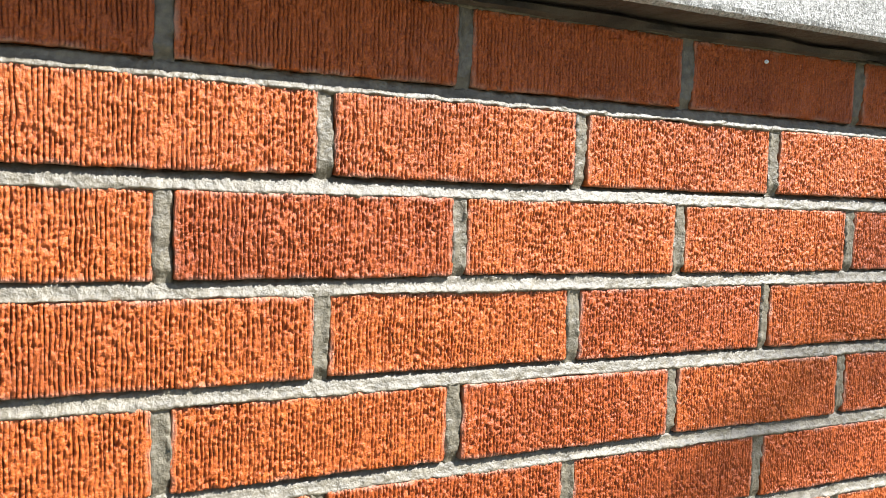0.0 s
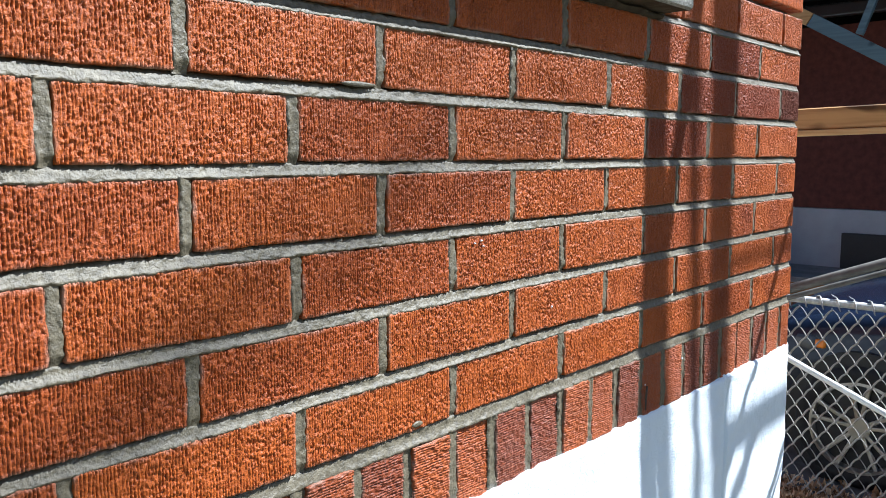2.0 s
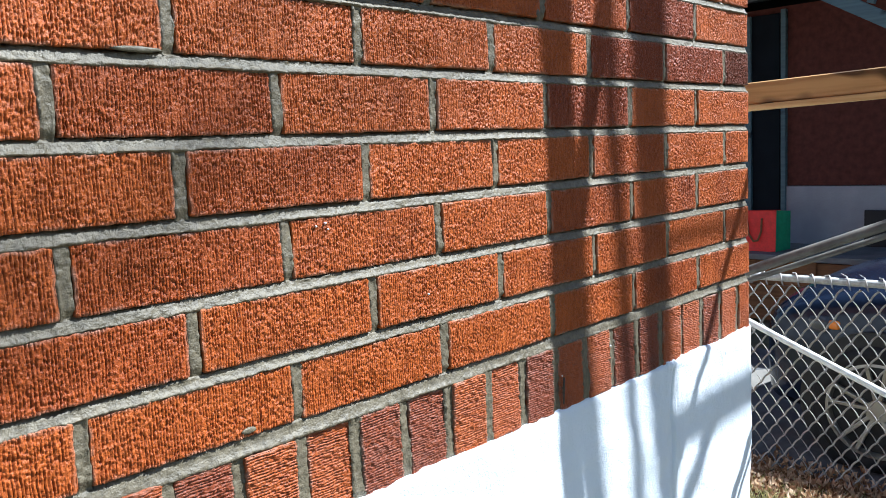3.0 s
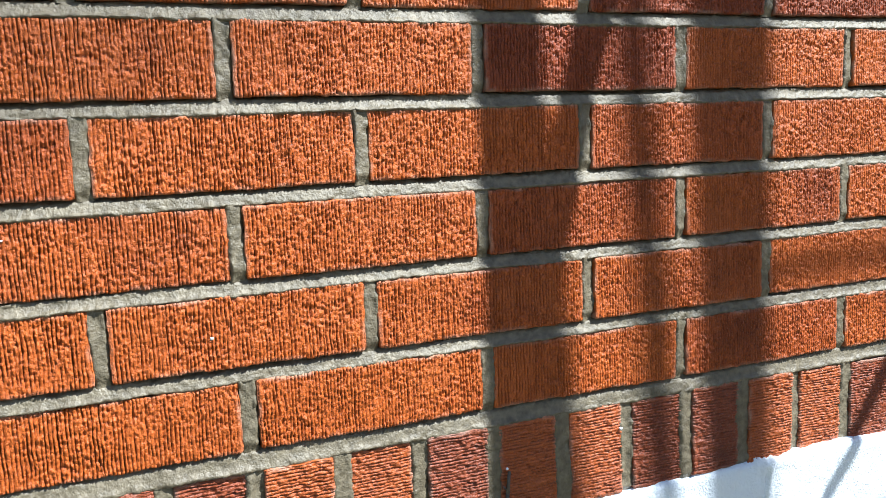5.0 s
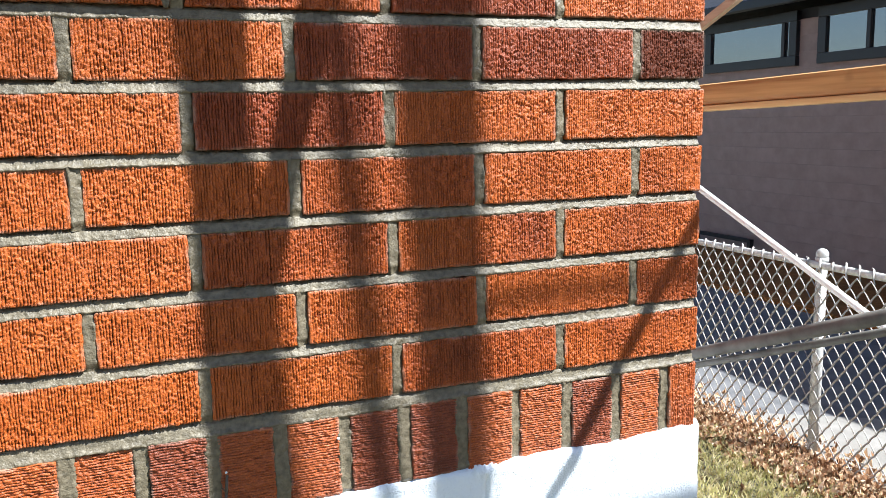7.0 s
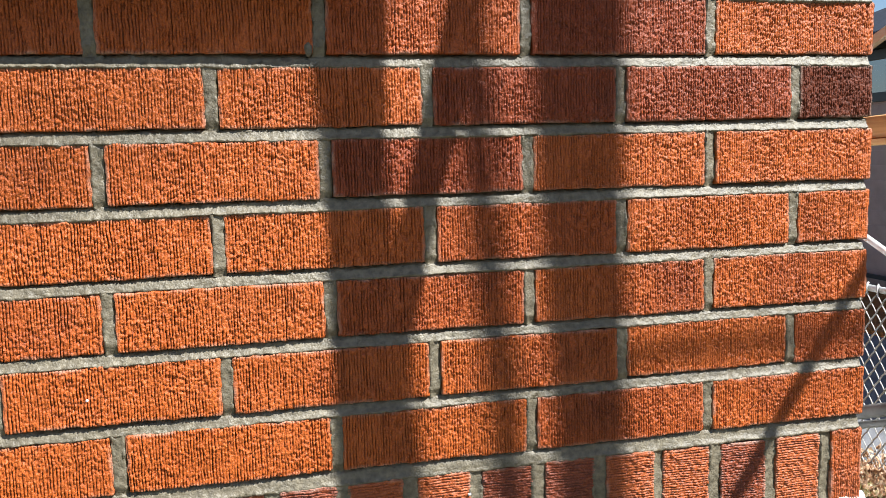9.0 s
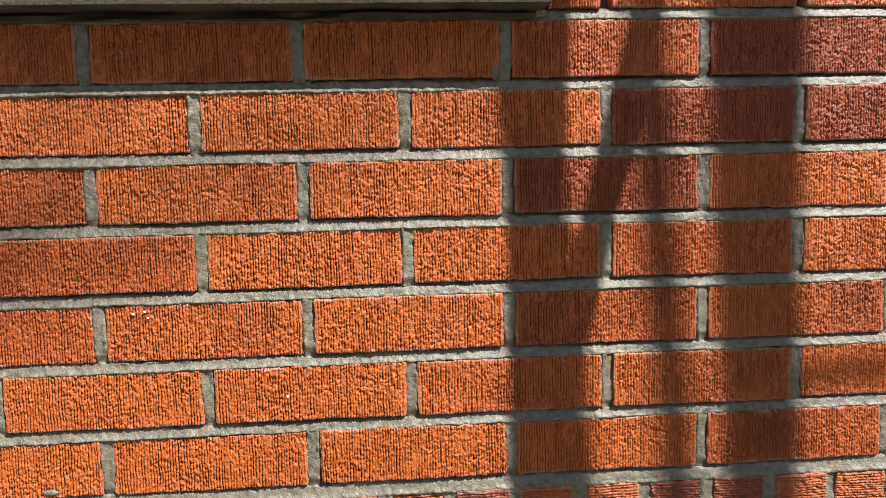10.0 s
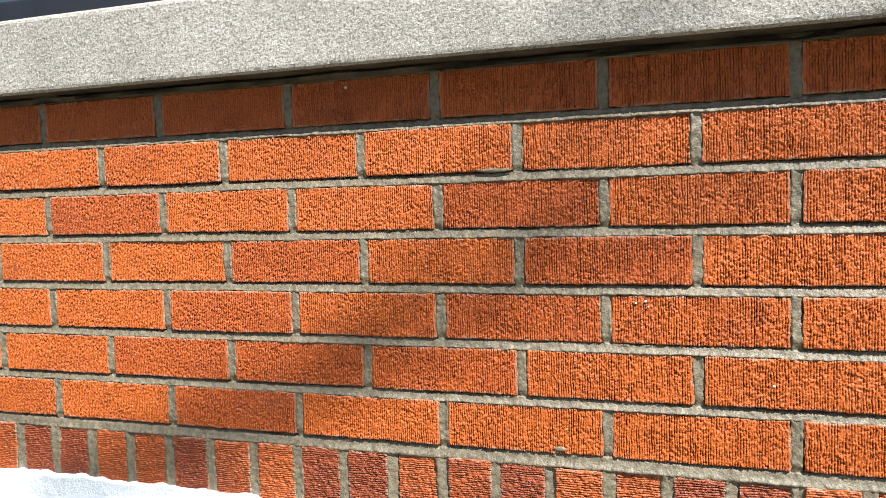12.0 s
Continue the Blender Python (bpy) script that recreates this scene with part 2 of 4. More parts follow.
lk = Nodes("dry_leaf", 0.75, 0.3)
isl = lk.n("NewGeometry").outputs["Random Per Island"]
lk.color(lk.ramp(isl, (0.0, (0.13, 0.065, 0.03)), (0.35, (0.38, 0.21, 0.11)), (0.6, (0.62, 0.42, 0.26)), (1.0, (0.78, 0.62, 0.45))))
M_LEAF = lk.m
bk = Nodes("grass_blade", 0.6, 0.3)
isl = bk.n("NewGeometry").outputs["Random Per Island"]
bk.color(bk.ramp(isl, (0.0, (0.40, 0.40, 0.15)), (0.5, (0.60, 0.54, 0.27)), (1.0, (0.74, 0.65, 0.42))))
M_BLADE = bk.m
tk = Nodes("lawn_soil", 0.95, 0.15)
tv = tk.coord()
tk.color(tk.ramp(tk.noise(tv, 5.0, 6.0, 0.65), (0.32, (0.09, 0.09, 0.052)), (0.5, (0.155, 0.145, 0.092)), (0.68, (0.21, 0.185, 0.13))))
tk.bump((tk.noise(tv, 40.0, 5.0), 0.02))
M_LAWN = tk.m

for k, share in ((lk, 0.35), (bk, 0.5)):
    glow = k.n("BsdfTranslucent")
    k.l(k.b.inputs["Base Color"].links[0].from_socket, glow.inputs["Color"])
    blend = k.n("MixShader", Fac=share)
    k.l(k.b.outputs[0], blend.inputs[1])
    k.l(glow.outputs[0], blend.inputs[2])
    k.l(blend.outputs[0], k.t.nodes["Material Output"].inputs["Surface"])

# ---- ground ----
ground = part("ground", solid((-300, -300, -0.4), (300, 300, 0.0)), M_LAWN)
tagged(ground, "dry yellow-green lawn reaching to the horizon", "lawn", kind="structure")
driveway = part("driveway", solid((2.50, -14, -0.1), (4.75, 16, 0.004)), M_ASPHALT)
tagged(driveway, "dark grey asphalt driveway beside the fence", "driveway", kind="structure")
# pale slab cut to the sunlit part of the driveway: sunlight painted as colour
bm = bmesh.new()
vs = [bm.verts.new(p) for p in ((2.40, 1.62, 0), (3.60, 1.56, 0), (4.20, 1.52, 0), (4.27, 1.62, 0), (2.40, 2.85, 0))]
bm.faces.new(vs)
r = bmesh.ops.extrude_face_region(bm, geom=bm.faces[:])
bmesh.ops.translate(bm, vec=(0, 0, 0.012), verts=[g for g in r["geom"] if isinstance(g, bmesh.types.BMVert)])
bmesh.ops.recalc_face_normals(bm, faces=bm.faces[:])
sun_patch = part("pavement", bm, M_SUNPATCH)
tagged(sun_patch, "pale patch in the outline of the sunlit driveway beside the fence", "concrete slab", kind="structure")
bed = part("garden_bed", solid((4.76, 3.6, -0.1), (6.44, 15, 0.05), 0.02), M_MULCH)
tagged(bed, "brown mulch bed along the house wall", "garden bed", kind="structure")

# ---- the brick house: foundation, core, roof ----
rng = np.random.default_rng(7)


def foundation_sheet():
    xs = np.concatenate([np.linspace(-4.5, -2.5, 12), np.arange(-2.49, -0.32, 0.008), np.arange(-0.318, -0.28, 0.0016), np.arange(-0.276, 0.004, 0.008), [0.006]])
    zs = np.concatenate([np.linspace(-0.15, 0.85, 6), np.arange(0.86, 1.309, 0.008), [1.3125]])
    n = smooth_noise((len(zs), len(xs)), 1.2, 1.2, rng) * 0.0005 + smooth_noise((len(zs), len(xs)), 3.5, 3.0, rng) * 0.0011 + smooth_noise((len(zs), len(xs)), 14, 14, rng) * 0.0018
    y = -0.004 + n
    for x0, z0 in ((-0.300, 1.25), (-0.96, 1.05), (-1.71, 1.12)):
        d = np.abs(xs[None, :] - x0 - 0.002 * np.sin(zs[:, None] * 60))
        y = y + 0.005 * np.exp(-(d / 0.0022) ** 2) * (zs[:, None] > z0 - 0.2) * (zs[:, None] < 1.30)
    # lumps and flaked spots near the top, beside the crack
    for q in range(46):
        x0, z0 = rng.uniform(-0.52, -0.26) if q < 22 else rng.uniform(-2.2, 0), rng.uniform(1.20, 1.312) if q < 22 else rng.uniform(1.0, 1.3)
        r0 = rng.uniform(0.004, 0.010)
        y = y + rng.uniform(-0.0028, 0.0016) * np.exp(-(((xs[None, :] - x0) / r0) ** 2 + ((zs[:, None] - z0) / (r0 * 0.8)) ** 2))
    y[:, -1] += 0.003
    X, Z = np.meshgrid(xs, zs)
    Z = Z.copy()
    top = smooth_noise((2, len(xs)), 0.8, 0.1, rng)[0] * 0.0014 + smooth_noise((2, len(xs)), 6, 0.1, rng)[0] * 0.0012
    # the brushed edge dips along the middle of the wall and rises at its far end
    top = top - 0.004 * np.exp(-((xs + 0.65) / 0.30) ** 2) + 0.010 / (1 + np.exp((xs + 1.25) / 0.13))
    Z[-1] += top
    Z[-2] += top * 0.8
    Z[-3] += top * 0.4
    y[-1] += 0.004 - 0.0065 / (1 + np.exp((xs + 1.0) / 0.10))
    y[-3:] -= 0.0025 / (1 + np.exp((xs + 1.0) / 0.10))
    front = np.stack([X, y, Z], -1).reshape(-1, 3)
    nx, nz = len(xs), len(zs)
    back = front.copy()
    back[:, 1] = 0.24
    i = np.arange(nx - 1)
    k = nx * nz
    t0 = (nz - 1) * nx
    top_f = [(t0 + a, t0 + a + 1, k + t0 + a + 1, k + t0 + a) for a in i.tolist()]
    side_f = [(a * nx + nx - 1, k + a * nx + nx - 1, k + (a + 1) * nx + nx - 1, (a + 1) * nx + nx - 1) for a in range(nz - 1)]
    return grid_mesh("foundation", np.vstack([front, back]), nx, nz, top_f + side_f)


foundation = link("foundation_wall", foundation_sheet(), M_WHITE, smooth=True)
tagged(foundation, "white painted parged foundation below the brick courses", "foundation", kind="structure")
side_found = part("foundation_wall_side", solid((-0.24, 0.245, -0.15), (0.004, 8.0, 1.3125)), M_WHITE)
tagged(side_found, "white painted foundation along the side of the house", "foundation", kind="structure")

WIN_X0, WIN_X1, WIN_Z1 = -2.35, -0.655, 3.0
bm = bmesh.new()
CY = 0.022
box(bm, (-4.5, CY, 1.30), (-0.022, 0.26, SILL_Z1 - 0.03))
box(bm, (WIN_X1, CY, SILL_Z1 - 0.03), (-0.022, 0.26, 3.35))
box(bm, (-4.5, CY, SILL_Z1 - 0.03), (WIN_X0, 0.26, 3.35))
box(bm, (WIN_X0, CY, WIN_Z1), (WIN_X1, 0.26, 3.35))
box(bm, (-0.26, 0.26, 1.32), (-0.022, 8.0, 3.35))
wall = part("wall_front", bm, M_RAKED)
tagged(wall, "orange-red combed brick wall with grey repointed mortar", "brick wall", kind="structure")
bm = bmesh.new()
box(bm, (-4.5, 7.9, -0.1), (-0.27, 8.0, 3.35))
box(bm, (-4.5, 0.27, -0.1), (-4.4, 7.9, 3.35))
back = part("wall_back", bm, M_WHITE)
tagged(back, "plain rear walls closing the brick house", "wall", kind="structure")
bm = bmesh.new()
box(bm, (-4.9, -0.35, 3.352), (0.4, 8.4, 3.45))
vs = [bm.verts.new(p) for p in ((-4.9, -0.35, 3.452), (0.4, -0.35, 3.452), (0.4, 8.4, 3.452), (-4.9, 8.4, 3.452), (-2.25, 3.0, 4.6), (-2.25, 5.0, 4.6))]
for f in ((0, 1, 4), (1, 2, 5, 4), (2, 3, 5), (3, 0, 4, 5)):
    bm.faces.new([vs[a] for a in f])
roof = part("roof", bm, M_ROOF)
tagged(roof, "dark hipped roof of the brick house", "roof", kind="structure")

# ---- window over the sill ----
window = empty("window_1", (-1.5, 0.12, 2.0))
tagged(window, "dark framed window set back above the stone sill", "window", kind="structure")


def at_window(name, lo, hi, mat, bevel=0.004):
    ob = part(name, solid(lo, hi, bevel), mat, window)
    ob.matrix_parent_inverse = Matrix.Translation(window.location).inverted()
    return ob


at_window("window_frame", (WIN_X0 + .001, 0.09, SILL_Z1 + .002), (WIN_X1 - .001, 0.15, SILL_Z1 + 0.07), M_FRAME)
at_window("window_frame", (WIN_X0 + .001, 0.09, 2.93), (WIN_X1 - .001, 0.15, 2.999), M_FRAME)
at_window("window_frame", (WIN_X0 + .001, 0.09, SILL_Z1 + 0.071), (WIN_X0 + 0.07, 0.15, 2.929), M_FRAME)
at_window("window_frame", (WIN_X1 - 0.07, 0.09, SILL_Z1 + 0.071), (WIN_X1 - .001, 0.15, 2.929), M_FRAME)
at_window("pane", (WIN_X0 + 0.071, 0.11, SILL_Z1 + 0.071), (WIN_X1 - 0.071, 0.118, 2.929), M_GLASS, 0)


def sill_mesh():
    xs = np.concatenate([np.linspace(-2.5, -2.3, 4), np.arange(-2.29, SILL_X, 0.0035), [SILL_X]])
    # profile from the wall, under the slab, up its face and back over the weathered top
    zb, zt, y0 = SILL_Z0, SILL_Z1, SILL_Y
    prof = [(0.10, zb), (0.02, zb), (-0.008, zb), (-0.024, zb), (y0 + 0.005, zb), (y0 + 0.001, zb + 0.003)]
    prof += [(y0, z) for z in np.linspace(zb + 0.007, zt - 0.007, 25)]
    prof += [(y0 + 0.002, zt - 0.003), (y0 + 0.008, zt), (-0.03, zt + 0.003), (0.02, zt + 0.008), (0.089, zt + 0.014)]
    prof = np.array(prof)
    nx, nz = len(xs), len(prof)
    n = smooth_noise((nz, nx), 0.5, 0.4, rng) * 0.00022 + smooth_noise((nz, nx), 25, 8, rng) * 0.0003
    X = np.repeat(xs[None, :], nz, 0)
    Y = np.repeat(prof[:, :1], nx, 1) + n
    Z = np.repeat(prof[:, 1:], nx, 1) + n * 0.7
    v = np.stack([X, Y, Z], -1).reshape(-1, 3)
    right = [tuple(a * nx + nx - 1 for a in range(nz))]
    left = [tuple(a * nx for a in reversed(range(nz)))]
    return grid_mesh("window_sill", v, nx, nz, right + left)


sill = link("window_sill", sill_mesh(), M_SILL, smooth=False)
# underside of the stone darkened: the overhang's shade put into its colour
sill.data.materials.append(M_BED_SHADE)
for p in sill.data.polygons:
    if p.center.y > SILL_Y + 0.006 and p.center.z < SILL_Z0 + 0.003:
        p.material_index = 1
tagged(sill, "rough speckled grey stone sill jutting over the bricks", "window sill", kind="structure")


def sill_bed():
    xs = np.arange(-2.5, SILL_X - 0.004, 0.006)
    prof = np.array([(-0.004, ZR + 7 * C - 0.001), (-0.008, 1.8745), (-0.007, 1.879), (0.0, SILL_Z0 + 0.001)])
    nx, nz = len(xs), len(prof)
    n = smooth_noise((nz, nx), 3.0, 0.6, rng)
    Y = np.repeat(prof[:, :1], nx, 1) + n * 0.004
    Z = np.repeat(prof[:, 1:], nx, 1)
    return grid_mesh("bed", np.stack([np.repeat(xs[None], nz, 0), Y, Z], -1).reshape(-1, 3), nx, nz)


link("bedding", sill_bed(), M_BED_SHADE, sill, "dark crumbling bedding under the stone")


# ---- bricks ----
PITCH = 0.00280                       # spacing of the wire-cut grooves


def combed(U, V, g, dv):
    """Wire-cut face, U across the grooves and V along them: columns, rows, depth and the shade painted in the grooves.
    """
    n = int(round(U / PITCH))
    c = (np.arange(n) + 0.5) * U / n + g.uniform(-0.00030, 0.00030, n)
    w = g.uniform(0.00052, 0.00082, n)
    nxt = np.append(c[1:], U)
    cols = np.stack([c - w, c, c + w, (c + w + np.append(nxt[:-1] - w[1:], U)) / 2], 1).ravel()
    u = np.concatenate([[0, 0.0005], np.clip(cols, 0.0008, U - 0.0008), [U - 0.0003, U]])
    nv = int(round(V / dv)) + 1
    v = np.linspace(0, V, nv)
    st = dv * 1000
    # depth of each groove: a few deep, many shallow, each broken here and there
    deep = np.clip(g.lognormal(-0.02, 0.27, n), 0.55, 1.7)
    keep = np.clip(0.98 + 0.50 * smooth_noise((nv, n), 0.25, 2.8 / st, g) + 0.16 * smooth_noise((nv, n), 6.0, 10 / st, g), 0.08, 1.5)
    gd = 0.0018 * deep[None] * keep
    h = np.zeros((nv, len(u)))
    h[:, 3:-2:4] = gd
    recess_shade = np.zeros_like(h)
    recess_shade[:, 3:-2:4] = np.clip(gd / 0.0024, 0, 1)
    # torn crumbs and small ledges between the grooves
    m = len(u)
    crumb = smooth_noise((nv, m), 0.62, 0.62 / st, g)
    tear = smooth_noise((nv, m), 1.15, 0.60 / st, g)
    patch = np.clip(1.0 + 0.16 * smooth_noise((nv, m), 22, 8 / st, g), 0.4, 1.6)
    h += patch * (0.00030 * crumb + 0.00035 * np.clip(tear, -1.6, 1.6))
    h += 0.00017 * g.standard_normal((nv, m))
    # torn pits get the same painted shade as the grooves
    recess_shade = np.maximum(recess_shade, np.clip((tear * patch - 0.9) * 0.4, 0, 0.5))
    h += 0.0011 * np.clip(tear * patch - 2.0, 0, 0.8)
    h += 0.00025 * smooth_noise((nv, m), 30, 12 / st, g)
    # the ends of the face stay smoother
    end = np.clip(np.minimum(u, U - u) / g.uniform(0.003, 0.007), 0.3, 1)[None]
    h, recess_shade = h * end, recess_shade * end
    sway = smooth_noise((nv, m), 5, 4 / st, g) * 0.00026
    return u, v, h, recess_shade, sway


def brick_mesh(name, L, H, D, seed, horizontal=False, coarse=False):
    """A combed brick: x along its length, front face at y = 0, z up, origin at its lower left front corner."""
    g = np.random.default_rng(seed)
    if coarse:
        x, z = np.linspace(0, L, 78), np.linspace(0, H, 15)
        h = smooth_noise((15, 78), 0.6, 1.0, g) * 0.0004
        recess_shade, sx, sz = np.clip(h / 0.0006, 0, 1), 0, 0
    elif horizontal:
        z, x, h, recess_shade, sway = combed(H, L, g, 0.0013)
        h, recess_shade, sx, sz = h.T * 0.8, recess_shade.T * 0.8, 0, sway.T
        h = h + 0.0004 * np.clip(smooth_noise(h.shape, 1.1, 2.2, g), -1.2, 2.0) + 0.00018 * g.standard_normal(h.shape)
    else:
        x, z, h, recess_shade, sx = combed(L, H, g, 0.00120)
        sz = 0
    nx, nz = len(x), len(z)
    X, Z = np.meshgrid(x, z)
    ex = np.minimum(X, L - X)
    ez = np.minimum(Z, H - Z)
    d = np.minimum(ex, ez)
    r = 0.0018
    corner = np.sqrt(np.clip(r * 2 - ex, 0, None) ** 2 + np.clip(r * 2 - ez, 0, None) ** 2)
    h = h + 0.0011 * np.clip(1 - d / r, 0, 1) ** 2 + 0.0010 * np.clip((corner - r * 1.9) / r, 0, 2)
    # uneven outline with a chip or two
    wob = lambda n, c, a: smooth_noise((2, n), c, 0.1, g)[0] * a
    wob_t, wob_b = wob(nx, 3.5, 0.0003) + wob(nx, 25, 0.0003), wob(nx, 3.5, 0.0003) + wob(nx, 25, 0.0003)
    wob_l, wob_r = wob(nz, 2.2, 0.0004), wob(nz, 2.2, 0.0004)
    fz, fx = Z / H, X / L
    Z2 = Z + wob_t[None] * fz ** 6 + wob_b[None] * (1 - fz) ** 6
    X2 = X + wob_r[:, None] * fx ** 30 + wob_l[:, None] * (1 - fx) ** 30
    inner = np.clip(d / 0.002, 0, 1)
    X2, Z2 = X2 + sx * inner, Z2 + sz * inner
    pull = 0.0008 * np.clip((corner - r * 1.5) / r, 0, 1.4)
    X2 += np.where(X < L / 2, pull, -pull) * 0.6
    Z2 += np.where(Z < H / 2, pull, -pull) * 0.6
    front = np.stack([X2, h, Z2], -1).reshape(-1, 3)
    ring = list(range(nx)) + [a * nx + nx - 1 for a in range(1, nz)] + [(nz - 1) * nx + a for a in range(nx - 2, -1, -1)] + [a * nx for a in range(nz - 2, 0, -1)]
    # the flanks are coarse: every sixth border vertex has its twin at the back
    pick = ring[::6]
    n0 = len(front)
    back = front[pick].copy()
    back[:, 1] = D
    faces = []
    m = len(pick)
    for a in range(m):
        b = (a + 1) % m
        seg = ring[a * 6:(a + 1) * 6 + 1] if b else ring[a * 6:] + [ring[0]]
        faces.append(tuple(reversed(seg)) + (n0 + a, n0 + b))
    faces.append(tuple(n0 + a for a in range(m)))
    me = grid_mesh(name, np.vstack([front, back]), nx, nz, faces)
    me.polygons.foreach_set("use_smooth", np.r_[np.ones((nx - 1) * (nz - 1), bool), np.zeros(len(faces), bool)])
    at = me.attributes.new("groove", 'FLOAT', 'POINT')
    at.data.foreach_set("value", np.r_[recess_shade.ravel(), np.zeros(m)])
    at = me.attributes.new("edge", 'FLOAT', 'POINT')
    e = np.clip(1 - d.ravel() / 0.0040, 0, 1)
    at.data.foreach_set("value", np.r_[e, np.ones(m)])
    return me


jit = np.random.default_rng(3)


def lay(me, x, z, mat, turn=None, tilt=0.0022):
    if not me.materials:
        me.materials.append(mat)
    ob = new("brick", me)
    ob.material_slots[0].link = 'OBJECT'
    ob.material_slots[0].material = mat
    ob.parent = wall
    j = jit.uniform(-1, 1, 5)
    if turn is None:
        ob.matrix_basis = Matrix.Translation((x + j[0] * 0.0007, j[1] * 0.0011, z + j[2] * 0.0006)) @ Euler((j[3] * tilt * 2, j[4] * tilt, j[0] * tilt)).to_matrix().to_4x4()
    else:
        ob.matrix_basis = turn
    return ob


stretchers = [brick_mesh("stretcher_brick", BL, BH, BD, 100 + a) for a in range(9)]
rough_bricks = [brick_mesh("stretcher_brick", BL, BH, BD, 150 + a, False, True) for a in range(4)]
halves = [brick_mesh("half_brick", P / 2 - J + 0.0005, BH, BL, 200 + a) for a in range(3)]
COURSES = 14
# courses and places of the bricks that the kiln left darker
FLASHED = {(5, 5), (4, 4), (3, 5), (3, 7), (2, 5), (2, 6), (4, 6), (2, 7), (1, 7), (5, 8), (4, 1), (1, 1), (3, 2), (7, 2)}
DUSKY = {(7, 1), (6, 0), (6, 1), (5, 2)}
order = np.random.default_rng(21)
for c in range(1, COURSES):
    z = ZR + (c - 1) * C + J
    odd = c % 2 == 1
    under = c <= 7
    if not odd:
        lay(halves[(c // 2) % 3], -(P / 2 - J + 0.0005), z, M_DARK if c == 6 else M_FLASHED if c == 2 else M_BRICK)
    for k in range(14):
        x = -P * (k + (0 if odd else 0.5)) - BL
        if x < X_LEFT:
            break
        if not under and z < WIN_Z1 - 0.02 and x < SILL_X - 0.02 and x + BL > WIN_X0:
            if z > SILL_Z0 - 0.07 and x + BL > WIN_X1 + 0.02:      # cut beside the sill and opening
                w = x + BL - (SILL_X + 0.006 if z < SILL_Z1 + 0.01 else WIN_X1)
                ob = lay(halves[k % 3], x + BL - w, z, M_BRICK)
                ob.scale.x = w / (P / 2 - J)
            continue
        near = c <= 8 and x > -2.05
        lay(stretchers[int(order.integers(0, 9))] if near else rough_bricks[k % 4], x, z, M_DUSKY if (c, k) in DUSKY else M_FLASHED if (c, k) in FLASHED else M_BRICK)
# side of the house: three columns of bricks round the corner
for c in range(1, COURSES):
    z = ZR + (c - 1) * C + J
    for k in range(3):
        y = (BD + J if c % 2 else BL + J) + P * k
        lay(rough_bricks[(c + k) % 4], 0, 0, M_BRICK, Matrix.Translation((0, y, z)) @ Matrix.Rotation(math.pi / 2, 4, 'Z'))
# rowlock course: bricks on edge
ROW_P = 0.0685
headers = [brick_mesh("header_brick", 0.0560, ROW_T - ROW_B, BL, 300 + a, True) for a in range(7)]
narrow = brick_mesh("closer_brick", 0.0400, ROW_T - ROW_B, BL, 330)
lay(narrow, -0.0412, ROW_B, M_ROW)
row_x = [-0.113 - ROW_P * k for k in range(37)]
for k, x in enumerate(row_x):
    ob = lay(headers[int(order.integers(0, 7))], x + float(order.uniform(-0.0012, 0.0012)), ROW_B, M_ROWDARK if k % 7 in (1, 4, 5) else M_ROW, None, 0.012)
    ob.scale.z = 1.0 + float(order.uniform(-0.02, 0.008))


def brickwork(spans, at):
    """Plain bricks, joined: spans of (start, end, first course, last course); at(u, v, z) places a point v behind the face."""
    vs, fs = [], []
    for u0, u1, c0, c1 in spans:
        for c in range(c0, c1):
            z, u = ZR + (c - 1) * C + J, u0 + (0 if c % 2 else P / 2)
            while u + BL <= u1:
                b = len(vs)
                vs += [tuple(at(u + a * BL, v, z + q * BH)) for v in (0.0, 0.03) for a, q in ((0, 0), (1, 0), (1, 1), (0, 1))]
                fs += [(b, b + 1, b + 2, b + 3), (b, b + 4, b + 5, b + 1), (b + 1, b + 5, b + 6, b + 2), (b + 2, b + 6, b + 7, b + 3), (b + 3, b + 7, b + 4, b)]
                u += P
    me = bpy.data.meshes.new("brickwork")
    me.from_pydata(vs, [], fs)
    me.update()
    return me


side_work = link("brickwork", brickwork([(0.81, 7.98, 1, 29)], lambda u, v, z: (-v, u, z)), M_BRICK, wall)
side_work["kind"] = "stuff"
front_work = link("brickwork", brickwork([(-4.48, -2.86, 1, 29), (-2.86, -2.65, 1, 14), (-2.86, -2.35, 14, 25), (-0.64, 0.0, 14, 25), (-2.86, 0.0, 25, 29)], lambda u, v, z: (u, v, z)), M_BRICK, wall)
front_work["kind"] = "stuff"


